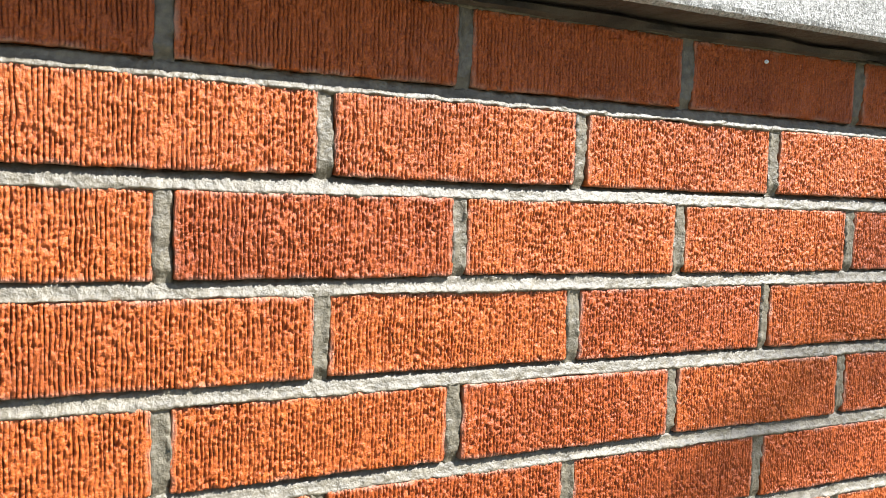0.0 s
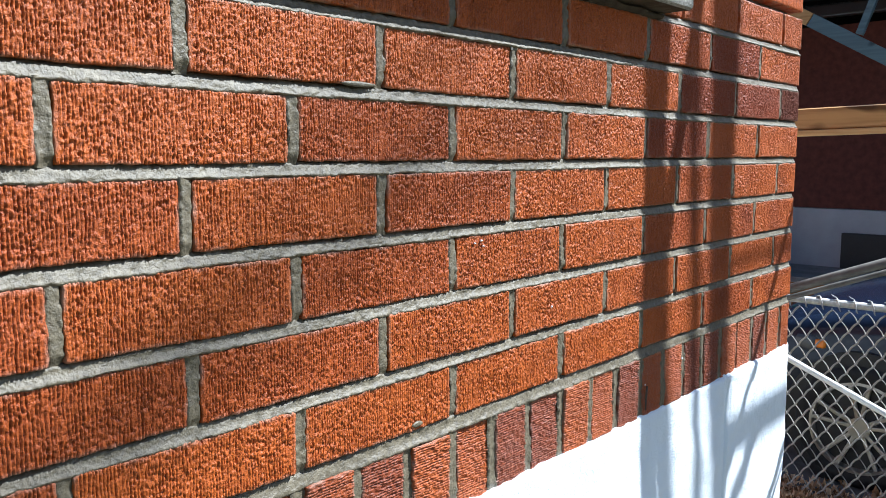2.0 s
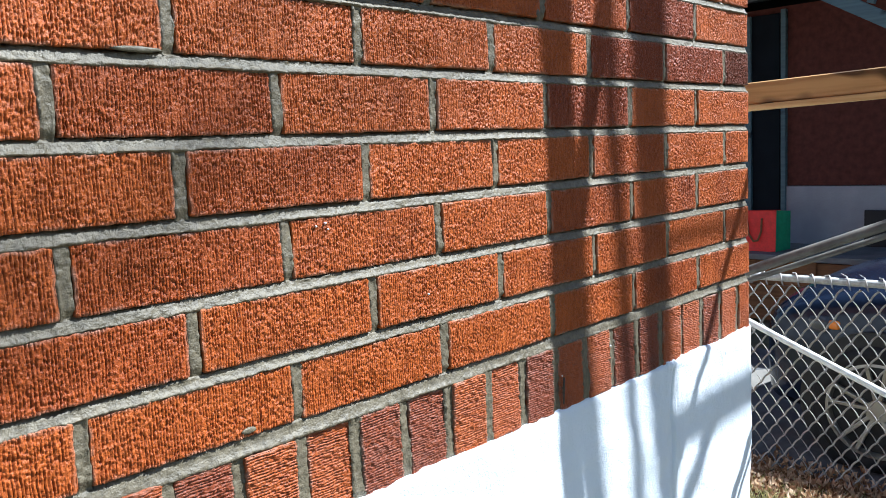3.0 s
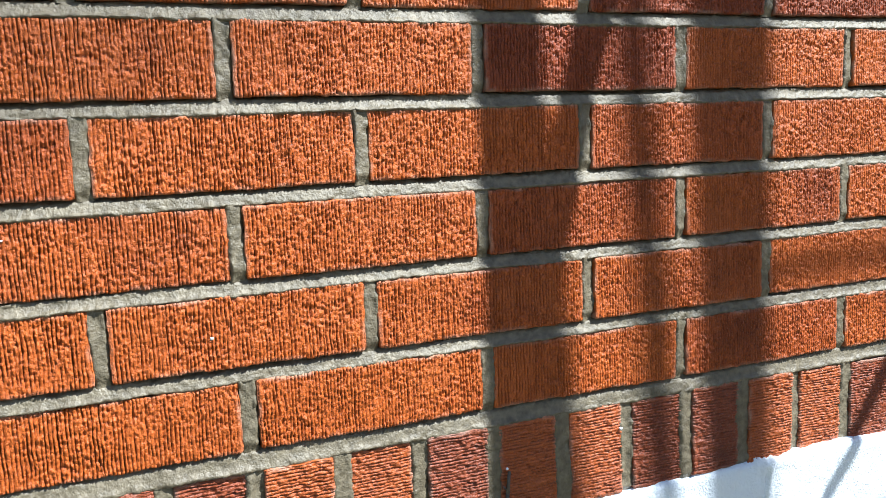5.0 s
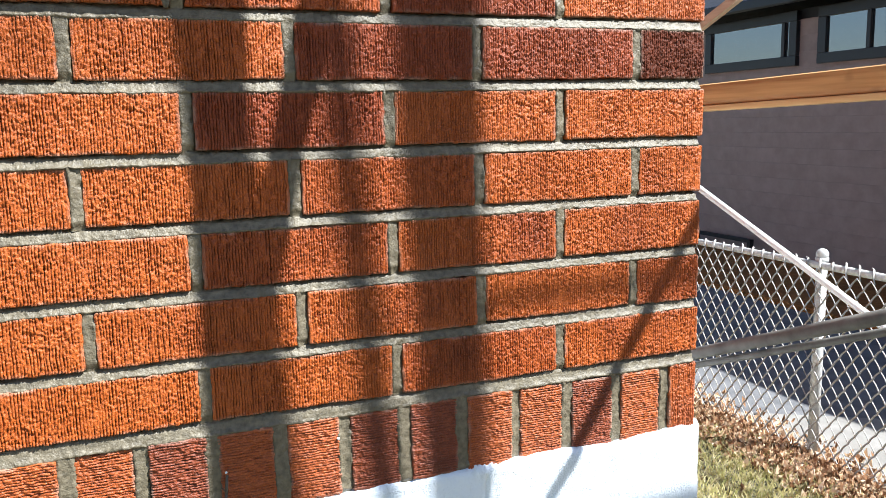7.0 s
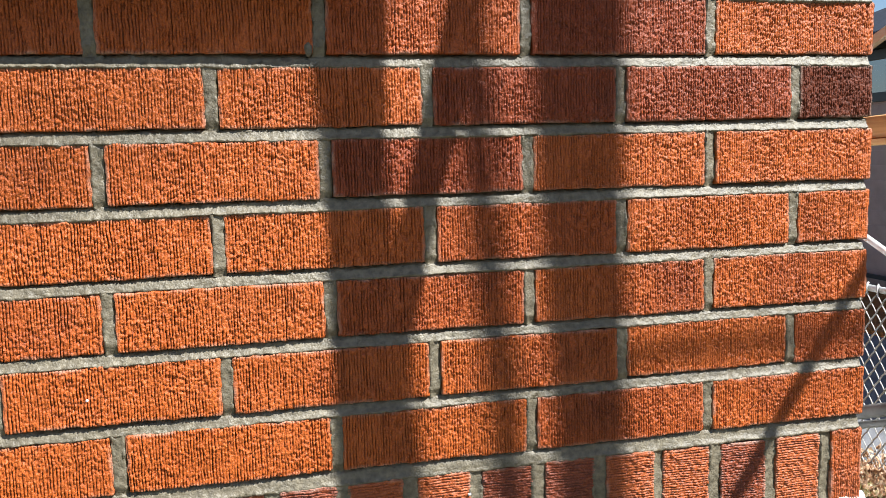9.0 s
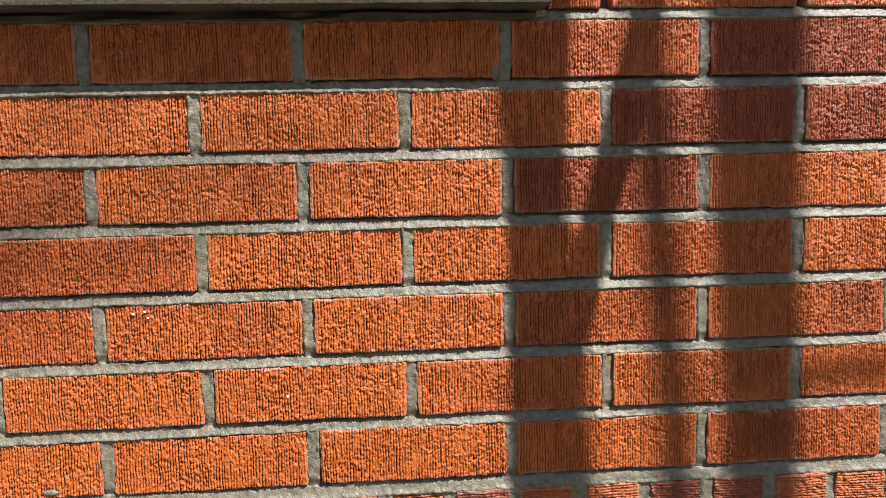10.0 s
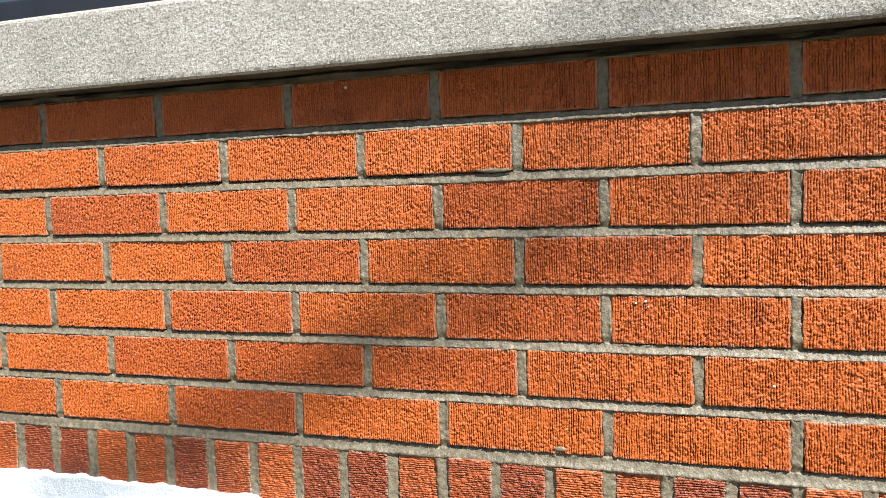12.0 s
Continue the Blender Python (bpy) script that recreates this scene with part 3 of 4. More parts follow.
# ---- mortar ----
def bed_joint(z0, z1, x0, x1, seed):
    """Struck joint: a crumbly lip over the brick below, running back under the brick above."""
    g = np.random.default_rng(seed)
    xs = np.arange(x0, x1, 0.0016)
    #        height along the joint, depth behind the brick face, roughness
    prof = np.array([(-0.13, 0.0022, 0.5), (-0.05, 0.0004, 1.1), (0.04, -0.0002, 1.5), (0.13, 0.0004, 1.5), (0.24, 0.0013, 0.9), (0.40, 0.0022, 0.35), (0.56, 0.0028, 0.3), (0.72, 0.0034, 0.5), (0.84, 0.0044, 1.6), (0.96, 0.0062, 2.0), (1.12, 0.010, 0.3)])
    nx, nz = len(xs), len(prof)
    hz = z0 + prof[:, 0] * (z1 - z0)
    n = smooth_noise((nz, nx), 0.55, 0.5, g) * 0.00034 + smooth_noise((nz, nx), 2.2, 0.9, g) * 0.00028 + smooth_noise((nz, nx), 40, 4.0, g) * 0.0004
    Y = prof[:, 1:2] + n * prof[:, 2:]
    lip = smooth_noise((2, nx), 1.0, 0.1, g)[0] * 0.00025 + smooth_noise((2, nx), 7, 0.1, g)[0] * 0.0005
    fade = np.clip(1 - (prof[:, 0] + 0.15) / 0.4, 0, 1)[:, None]
    Z = np.repeat(hz[:, None], nx, 1) + lip[None] * fade
    top = smooth_noise((2, nx), 9, 0.1, g)[0] * 0.0005
    Z += top[None] * np.clip((prof[:, 0] - 0.6) / 0.4, 0, 1)[:, None]
    return np.stack([np.repeat(xs[None], nz, 0), Y, Z], -1).reshape(-1, 3), nx, nz


def head_joint(x0, x1, z0, z1, seed, deep=1.0):
    g = np.random.default_rng(seed)
    zs = np.arange(z0 - 0.002, z1 + 0.002, 0.0018)
    ts = np.array([-0.10, 0.02, 0.14, 0.30, 0.46, 0.62, 0.78, 0.90, 1.0, 1.10])
    dep = np.array([0.0018, 0.0004, 0.0005, 0.0009, 0.0012, 0.0014, 0.0014, 0.0016, 0.0024, 0.0050])
    rough = np.array([0.8, 1.2, 1.0, 0.6, 0.5, 0.5, 0.7, 1.5, 1.5, 0.5])
    nx, nz = len(ts), len(zs)
    n = smooth_noise((nz, nx), 0.6, 0.8, g) * 0.00045 + smooth_noise((nz, nx), 2, 8, g) * 0.0006
    X = np.repeat((x0 + ts * (x1 - x0))[None], nz, 0) + smooth_noise((nz, nx), 3, 4, g) * 0.0004
    # the foot of the joint runs back into the bed below it
    foot = 0.0034 * np.clip(1 - (zs - z0) / 0.007, 0, 1)
    Y = np.repeat(dep[None] * deep, nz, 0) + n * rough[None] + foot[:, None]
    return np.stack([X, Y, np.repeat(zs[:, None], nx, 1)], -1).reshape(-1, 3), nx, nz


def join_sheets(name, sheets):
    vs, fs, k = [], [], 0
    for v, nx, nz in sheets:
        i = np.arange(nz - 1)[:, None] * nx + np.arange(nx - 1)[None, :]
        fs.append(np.stack([i, i + 1, i + nx + 1, i + nx], -1).reshape(-1, 4) + k)
        vs.append(v)
        k += len(v)
    me = bpy.data.meshes.new(name)
    me.from_pydata(np.vstack(vs).tolist(), [], np.vstack(fs).tolist())
    me.update()
    return me


sheets = []
for c in range(0, 8):
    z0 = ROW_T if c == 0 else ZR + c * C
    sheets.append(bed_joint(z0, ZR + c * C + J, X_LEFT, -0.005, 500 + c))
for c in range(1, 8):
    z0 = ZR + (c - 1) * C + J
    for k in range(13):
        x1 = -P * (k + (1 if c % 2 else 0.5)) + J
        if x1 - J < X_LEFT:
            break
        sheets.append(head_joint(x1 - J, x1, z0, z0 + BH, 600 + 20 * c + k))
for k, x in enumerate([-0.0412] + row_x):
    sheets.append(head_joint(x - 0.0140, x + 0.0015, ROW_B - 0.003, ROW_T, 900 + k, 1.0 if k % 3 else 2.2))
mortar = link("mortar", join_sheets("mortar", sheets), M_MORTAR, wall, "grey sand mortar struck into the joints", smooth=True)
mortar["kind"] = "stuff"

# ---- bare-bones of the unseen timber frame in front of the wall: it throws the striped shade ----
def shade_at(X, Z, Y):
    """The place Y metres before the wall whose shadow falls at X, Z."""
    return Vector((X + 1.05 * Y, -Y, Z + 1.70 * Y))


scaffold = empty("scaffold", (0.2, -1.2, 0))
tagged(scaffold, "timber scaffold frame standing on the lawn before the wall", "scaffold")


def on(parent, name, bm, mat, label="", smooth=False):
    ob = part(name, bm, mat, parent, label, smooth)
    ob.matrix_parent_inverse = Matrix.Translation(parent.location).inverted()
    return ob


def post(X0, X1, Y, top):
    a = shade_at((X0 + X1) / 2, 0, Y)
    h = (X1 - X0 - 1.05 * 0.022) / 2
    on(scaffold, "post", solid((a.x - h, a.y - 0.011, 0), (a.x + h, a.y + 0.011, top), 0.002), M_PINE)


post(-0.606, -0.557, 0.45, 3.0)
on(scaffold, "batten", bar(shade_at(-0.576, 1.10, 0.47), shade_at(-0.546, 1.95, 0.47), 0.012, 0.014, (0, 1, 0)), M_PINE)
on(scaffold, "post", bar(shade_at(-0.16, -2.21, 1.30), shade_at(-0.478, 2.10, 1.30), 0.026, 0.018, (0, 1, 0)), M_PINE)
post(-0.360, -0.290, 1.10, 4.4)
on(scaffold, "batten", bar(shade_at(-0.336, 1.05, 1.12), shade_at(-0.384, 1.95, 1.12), 0.028, 0.018, (0, 1, 0)), M_PINE)
on(scaffold, "brace", bar(shade_at(-0.580, 1.38, 0.47), shade_at(-0.408, 2.10, 0.47), 0.026, 0.020, (0, 1, 0)), M_PINE)
on(scaffold, "brace", bar(shade_at(-0.30, 1.12, 0.50), shade_at(0.06, 1.68, 0.50), 0.018, 0.018, (0, 1, 0)), M_PINE)
on(scaffold, "ledger", bar(shade_at(-0.36, 1.505, 1.12), shade_at(0.5, 1.52, 1.12), 0.010, 0.018), M_PINE)
on(scaffold, "ledger", bar(shade_at(-0.36, 1.185, 1.12), shade_at(0.5, 1.20, 1.12), 0.020, 0.052), M_PINE)
on(scaffold, "brace", bar(shade_at(-0.34, 0.98, 1.12), shade_at(-0.14, 1.19, 1.12), 0.03, 0.03, (0, 1, 0)), M_PINE)
on(scaffold, "ledger", bar((-0.12, -0.47, 2.96), (0.92, -1.34, 3.0), 0.04, 0.06), M_PINE)
on(scaffold, "post", solid((1.62, -1.16, 0), (1.68, -1.10, 3.6), 0.003), M_PINE)

# ---- timber rail beside the house ----
beam = empty("timber_rail", (1.2, 1.8, 1.75))
tagged(beam, "raw pine rail running level beside the house", "timber rail")
on(beam, "board", bar((1.2, -0.6, 1.822), (1.2, 4.2, 1.712), 0.04, 0.074, (0, 0, 1), 0.018), M_PINE, "knotty pine board with rounded edges")
# light on the board's lower edge, put in as a strip of paler wood
on(beam, "lath", bar((1.196, -0.6, 1.777), (1.196, 4.2, 1.667), 0.044, 0.020, (0, 0, 1), 0.005), M_LITPINE, "paler strip painted as the lit lower edge")
for y in (-0.55, 4.1):
    p = part("rail_post", solid((1.222, y - 0.045, 0), (1.31, y + 0.045, 1.84 if y < 0 else 1.73), 0.003), M_PINE)
    tagged(p, "raw pine post carrying the timber rail", "post", group="posts of the timber rail")

prop = part("leaning_pole", bar((1.25, 2.35, 1.70), (1.25, 0.72, 2.35), 0.024, 0.03), M_GREYWOOD)
tagged(prop, "thin weathered wooden pole leaning on the timber rail", "pole")

# ---- handrail of the side steps ----
rail = empty("handrail", (0.3, -0.3, 0))
tagged(rail, "grey steel tube handrail sloping down beside the wall", "handrail")


def tube(name, a, b, r, mat, parent, n=14):
    bm = bmesh.new()
    rod(bm, a, b, r, n=n)
    return on(parent, name, bm, mat, smooth=True)


zr = lambda y: 1.416 - 0.395 * y
tube("top_tube", (0.25, -0.42, zr(-0.42)), (0.25, 0.95, zr(0.95)), 0.0105, M_TUBE, rail)
tube("lower_tube", (0.262, -0.42, zr(-0.42) - 0.021), (0.262, 0.95, zr(0.95) - 0.021), 0.006, M_TUBE, rail)
tube("post", (0.25, -0.40, 0), (0.25, -0.40, zr(-0.40)), 0.0105, M_TUBE, rail)
tube("post", (0.25, 0.93, 0), (0.25, 0.93, zr(0.93)), 0.0105, M_TUBE, rail)

brace = empty("white_rod", (1.3, 0, 0))
tagged(brace, "thin white enamelled rod leaning across the yard", "rod")
tube("bar", (1.25, -0.75, 0.485), (1.25, 2.3, 1.766), 0.011, M_ROD, brace)
tube("stake", (1.25, -0.75, 0), (1.25, -0.75, 0.51), 0.012, M_ROD, brace)
tube("stake", (1.25, 2.3, 0), (1.25, 2.3, 1.745), 0.012, M_ROD, brace)

# ---- chain-link fence ----
FX, FTOP = 2.42, 0.985
fence = empty("chain_link_fence", (FX, 1.5, 0))
tagged(fence, "galvanised chain-link fence along the driveway", "fence")
FY0, FY1 = -1.6, 5.6
tube("top_rail", (FX, FY0, FTOP), (FX, FY1, FTOP), 0.018, M_GALV, fence)
for y in (-1.55, 2.12, 5.5):
    bm = bmesh.new()
    rod(bm, (FX + 0.03, y, 0), (FX + 0.03, y, FTOP + 0.03), 0.026, n=16)
    o = on(fence, "fence_post", bm, M_GALV, "", True)
    bm = bmesh.new()
    bmesh.ops.create_uvsphere(bm, u_segments=14, v_segments=9, radius=0.030)
    bmesh.ops.translate(bm, vec=(FX + 0.03, y, FTOP + 0.048), verts=bm.verts[:])
    rod(bm, (FX + 0.03, y, FTOP + 0.012), (FX + 0.03, y, FTOP + 0.034), 0.031, n=16)
    on(fence, "post_cap", bm, M_GALV, "", True)


def chain_link():
    """Two families of crimped wires that hook round each other at each crossing."""
    cell = 0.075
    vs, fs = [], []
    n_side = 5
    ring = [(math.cos(2 * math.pi * a / n_side), math.sin(2 * math.pi * a / n_side)) for a in range(n_side)]
    rise = cell * 0.66
    rows = int(FTOP / rise)
    cols = int((FY1 - FY0) / cell)
    for fam in (1, -1):
        for c in range(-rows // 2 - 1, cols + rows // 2 + 1):
            pts = []
            for s in range(rows + 1):
                for sub in range(3):
                    if s == rows and sub:
                        break
                    u = s + sub / 3.0
                    y = FY0 + (c + fam * u * 0.5) * cell
                    z = 0.015 + u * rise
                    if not (FY0 <= y <= FY1):
                        continue
                    bend = 0.0036 * (1 if sub == 0 else -0.5)
                    x = FX + fam * (0.0025 + (0.003 if sub == 0 else 0.0))
                    pts.append((x, y + fam * bend * 0.9, z - bend * 0.4))
            if len(pts) < 3:
                continue
            base = len(vs)
            for (x, y, z) in pts:
                for a, b in ring:
                    vs.append((x + 0.0042 * a, y + 0.0042 * b, z + 0.0024 * b))
            for q in range(len(pts) - 1):
                for a in range(n_side):
                    b = (a + 1) % n_side
                    fs.append((base + q * n_side + a, base + q * n_side + b, base + (q + 1) * n_side + b, base + (q + 1) * n_side + a))
    # knuckled ends and ties over the top rail
    g = random.Random(5)
    y = FY0
    while y < FY1:
        base = len(vs)
        pts = [(FX - 0.022, y, FTOP - 0.03), (FX - 0.024, y + 0.008, FTOP + 0.008), (FX - 0.006, y + 0.018, FTOP + 0.026), (FX + 0.012, y + 0.034 + g.uniform(0, 0.012), FTOP + 0.034 - g.uniform(0, 0.02))]
        for (px, py, pz) in pts:
            for a, b in ring:
                vs.append((px + 0.0052 * a, py + 0.0048 * b, pz + 0.0048 * b))
        for q in range(3):
            for a in range(n_side):
                b = (a + 1) % n_side
                fs.append((base + q * n_side + a, base + q * n_side + b, base + (q + 1) * n_side + b, base + (q + 1) * n_side + a))
        y += cell
    me = bpy.data.meshes.new("wire_mesh")
    me.from_pydata(vs, [], fs)
    me.update()
    return me


wm = link("wire_mesh", chain_link(), M_WIRE, fence, "woven galvanised wire diamonds", True)
wm.matrix_parent_inverse = Matrix.Translation(fence.location).inverted()

# ---- parked car ----
car = empty("car", (3.62, -0.8, 0))
tagged(car, "dark navy parked car with pale alloy wheels", "car")
CX = 3.64


def car_body():
    #        y      half  low   sill  shoulder  top   half at top
    S = [(1.20, 0.56, 0.28, 0.38, 0.58, 0.65, 0.40), (1.15, 0.78, 0.21, 0.37, 0.66, 0.74, 0.60), (1.02, 0.87, 0.19, 0.37, 0.74, 0.82, 0.68),
         (0.82, 0.89, 0.19, 0.38, 0.79, 0.88, 0.72), (0.55, 0.89, 0.19, 0.40, 0.83, 0.92, 0.73), (0.15, 0.90, 0.19, 0.40, 0.88, 0.97, 0.75),
         (-0.20, 0.90, 0.19, 0.40, 0.90, 1.00, 0.76), (-0.80, 0.90, 0.19, 0.40, 0.93, 1.38, 0.62), (-1.20, 0.90, 0.19, 0.40, 0.94, 1.46, 0.60),
         (-2.20, 0.90, 0.19, 0.40, 0.96, 1.44, 0.58), (-2.80, 0.89, 0.22, 0.42, 0.96, 1.12, 0.66), (-3.20, 0.82, 0.28, 0.44, 0.92, 1.00, 0.62), (-3.32, 0.62, 0.34, 0.46, 0.84, 0.90, 0.45)]
    bm = bmesh.new()
    rows = []
    for y, hw, lo, si, sh, top, tw in S:
        half = [(hw * 0.88, lo), (hw * 0.975, lo + 0.07), (hw, si + 0.10), (hw * 1.005, (si + sh) / 2 + 0.06), (hw * 0.985, sh), (hw * 0.94, sh + 0.035), (tw, top), (tw * 0.55, top + 0.025), (0, top + 0.034)]
        pts = [(CX - a, y, z) for a, z in half] + [(CX + a, y, z) for a, z in reversed(half[:-1])]
        rows.append([bm.verts.new(p) for p in pts])
    for a, b in zip(rows, rows[1:]):
        for q in range(len(a) - 1):
            bm.faces.new((a[q], a[q + 1], b[q + 1], b[q]))
        bm.faces.new((a[-1], a[0], b[0], b[-1]))
    bm.faces.new(rows[0])
    bm.faces.new(list(reversed(rows[-1])))
    bmesh.ops.recalc_face_normals(bm, faces=bm.faces[:])
    return bm


body = on(car, "body", car_body(), M_CARPAINT, "glossy dark navy bodywork", True)
body.modifiers.new("sub", 'SUBSURF').levels = 2
body.modifiers["sub"].render_levels = 2


def wheel(x, y, side):
    R, RR, Z = 0.315, 0.232, 0.315
    hub = empty("wheel", (x, y, Z))
    hub.parent = car
    hub.matrix_parent_inverse = Matrix.Translation(car.location).inverted()
    rot = Matrix.Rotation(math.pi / 2, 4, 'Y')
    bm = bmesh.new()
    prof = [(RR, -0.10), (RR + 0.02, -0.112), (R - 0.03, -0.112), (R - 0.006, -0.09), (R, -0.05), (R, 0.05), (R - 0.006, 0.09), (R - 0.03, 0.112), (RR + 0.02, 0.112), (RR, 0.10)]
    n = 48
    rings = [[bm.verts.new((h, r * math.cos(2 * math.pi * a / n), r * math.sin(2 * math.pi * a / n))) for r, h in prof] for a in range(n)]
    for a in range(n):
        b = rings[(a + 1) % n]
        for q in range(len(prof) - 1):
            bm.faces.new((rings[a][q], rings[a][q + 1], b[q + 1], b[q]))
    bmesh.ops.recalc_face_normals(bm, faces=bm.faces[:])
    part("tyre", bm, M_TYRE, hub, "black rubber", True)
    # rim: lip, barrel and five split spokes
    bm = bmesh.new()
    prof = [(RR + 0.004, side * 0.106), (RR - 0.010, side * 0.108), (RR - 0.016, side * 0.085), (RR - 0.022, -side * 0.09)]
    rings = [[bm.verts.new((h, r * math.cos(2 * math.pi * a / n), r * math.sin(2 * math.pi * a / n))) for r, h in prof] for a in range(n)]
    for a in range(n):
        b = rings[(a + 1) % n]
        for q in range(len(prof) - 1):
            bm.faces.new((rings[a][q], rings[a][q + 1], b[q + 1], b[q]))
    v = bmesh.ops.create_cone(bm, cap_ends=True, segments=24, radius1=0.055, radius2=0.045, depth=0.05)
    bmesh.ops.transform(bm, matrix=Matrix.Translation((side * 0.07, 0, 0)) @ rot, verts=v["verts"])
    for s in range(5):
        a = 2 * math.pi * s / 5 + 0.3
        for off in (-0.20, 0.20):
            p0 = Vector((side * 0.078, 0.05 * math.cos(a + off), 0.05 * math.sin(a + off)))
            p1 = Vector((side * 0.098, (RR - 0.01) * math.cos(a + off), (RR - 0.01) * math.sin(a + off)))
            sb = bar(p0, p1, 0.020, 0.022, (1, 0, 0), 0.004)
            me = bpy.data.meshes.new("tmp")
            sb.to_mesh(me)
            sb.free()
            bm.from_mesh(me)
            bpy.data.meshes.remove(me)
    part("rim", bm, M_RIM, hub, "pale alloy rim with split spokes")
    bm = bmesh.new()
    v = bmesh.ops.create_cone(bm, cap_ends=True, segments=32, radius1=0.16, radius2=0.16, depth=0.02)
    bmesh.ops.transform(bm, matrix=Matrix.Translation((side * 0.0, 0, 0)) @ rot, verts=v["verts"])
    part("brake_disc", bm, M_BLACK, hub)
    # dark wheel arch behind the tyre
    bm = bmesh.new()
    v = bmesh.ops.create_cone(bm, cap_ends=True, segments=40, radius1=0.372, radius2=0.372, depth=0.10)
    bmesh.ops.transform(bm, matrix=Matrix.Translation((-side * 0.062 + side * 0.08, 0, 0.01)) @ rot, verts=v["verts"])
    part("arch_liner", bm, M_BLACK, hub)


for y in (0.54, -2.35):
    wheel(2.79, y, -1)
    wheel(4.49, y, 1)
# lamps, grille, glass
bm = solid((-0.09, -0.17, -0.045), (0.09, 0.17, 0.045), 0.028, Matrix.Translation((2.875, 0.91, 0.70)) @ Matrix.Rotation(radians(-24), 4, 'Z'))
on(car, "headlight", bm, M_LAMP, "clear headlamp", True)
bm = solid((-0.075, -0.075, -0.022), (0.075, 0.075, 0.022), 0.012, Matrix.Translation((2.825, 0.79, 0.705)) @ Matrix.Rotation(radians(-14), 4, 'Z'))
on(car, "indicator", bm, M_AMBER, "orange indicator lens", True)
bm = solid((-0.09, -0.17, -0.045), (0.09, 0.17, 0.045), 0.028, Matrix.Translation((4.405, 0.91, 0.70)) @ Matrix.Rotation(radians(24), 4, 'Z'))
on(car, "headlight", bm, M_LAMP, "clear headlamp", True)
on(car, "grille", solid((3.2, 1.04, 0.36), (4.08, 1.115, 0.54), 0.02), M_BLACK)
on(car, "windscreen", bar((3.64, -0.22, 1.06), (3.64, -0.74, 1.38), 1.18, 0.012, (0, 0, 1), 0.004), M_GLASS)
on(car, "side_window", bar((2.90, -0.62, 1.15), (2.90, -2.3, 1.17), 0.012, 0.30, (0.35, 0, 1), 0.004), M_GLASS)
on(car, "mirror", solid((2.56, -0.62, 0.98), (2.74, -0.52, 1.10), 0.03), M_CARPAINT, "", True)

# ---- neighbour's house ----
HX = 6.5
house = empty("neighbour_house", (HX, 4, 0))
tagged(house, "neighbour's house with dark brick and grey-brown siding", "house")
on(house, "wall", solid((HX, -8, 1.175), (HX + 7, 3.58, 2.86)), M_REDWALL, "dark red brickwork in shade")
on(house, "plinth", solid((HX - 0.03, -8, 0), (HX + 7, 2.46, 1.17), 0.004), M_PLINTH, "pale grey rendered plinth")
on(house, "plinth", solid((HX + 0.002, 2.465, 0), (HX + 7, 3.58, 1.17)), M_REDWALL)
on(house, "wall", solid((HX + 0.03, 3.585, 0), (HX + 7, 8.84, 2.86)), M_BLACK, "backing of the siding")
z = 0.06
while z < 2.70:
    bm = solid((-0.009, 3.60, -0.012), (0.009, 8.85, 0.192), 0.002, Matrix.Translation((HX + 0.012, 0, z)) @ Matrix.Rotation(radians(-3.0), 4, 'Y'))
    on(house, "siding_board", bm, M_SIDING)
    z += 0.178
# eaves and roof
bm = bmesh.new()
e0, e1 = HX - 0.38, 2.88
vs = [bm.verts.new(p) for p in ((e0, -8.4, e1), (e0, 9.2, e1), (HX + 3.5, 5.3, e1 + 1.76), (HX + 3.5, -8.4, e1 + 1.76), (HX + 7.4, -8.4, e1), (HX + 7.4, 9.2, e1))]
bm.faces.new((vs[0], vs[3], vs[2], vs[1]))
bm.faces.new((vs[3], vs[4], vs[5], vs[2]))
bm.faces.new((vs[1], vs[2], vs[5]))
r = bmesh.ops.extrude_face_region(bm, geom=bm.faces[:])
bmesh.ops.translate(bm, vec=(0, 0, 0.12), verts=[g for g in r["geom"] if isinstance(g, bmesh.types.BMVert)])
bmesh.ops.recalc_face_normals(bm, faces=bm.faces[:])
on(house, "roof", bm, M_ROOF, "dark shingled roof")
on(house, "gutter", bar((e0 - 0.03, -8.4, e1 + 0.05), (e0 - 0.03, 9.2, e1 + 0.05), 0.10, 0.11, (0, 0, 1), 0.015), M_FRAME)


def house_window(y0, y1, z0, z1, mull):
    w = on(house, "window", solid((HX - 0.03, y0 + 0.11, z0 + 0.11), (HX - 0.022, y1 - 0.11, z1 - 0.11)), M_GLASS, "reflecting window pane")
    for lo, hi in (((y0, z0), (y1, z0 + 0.11)), ((y0, z1 - 0.11), (y1, z1)), ((y0, z0 + 0.111), (y0 + 0.11, z1 - 0.111)), ((y1 - 0.11, z0 + 0.111), (y1, z1 - 0.111)),
                   *((((m - 0.025), z0 + 0.111), ((m + 0.025), z1 - 0.111)) for m in mull)):
        f = part("frame", solid((HX - 0.06, lo[0], lo[1]), (HX + 0.0, hi[0], hi[1]), 0.006), M_FRAME, w, "black frame")
        f.matrix_parent_inverse = Matrix.Translation(house.location).inverted() @ Matrix.Translation(house.location)


house_window(6.40, 7.93, 2.24, 2.84, (6.60,))
house_window(3.95, 6.10, 2.24, 2.84, (5.45,))
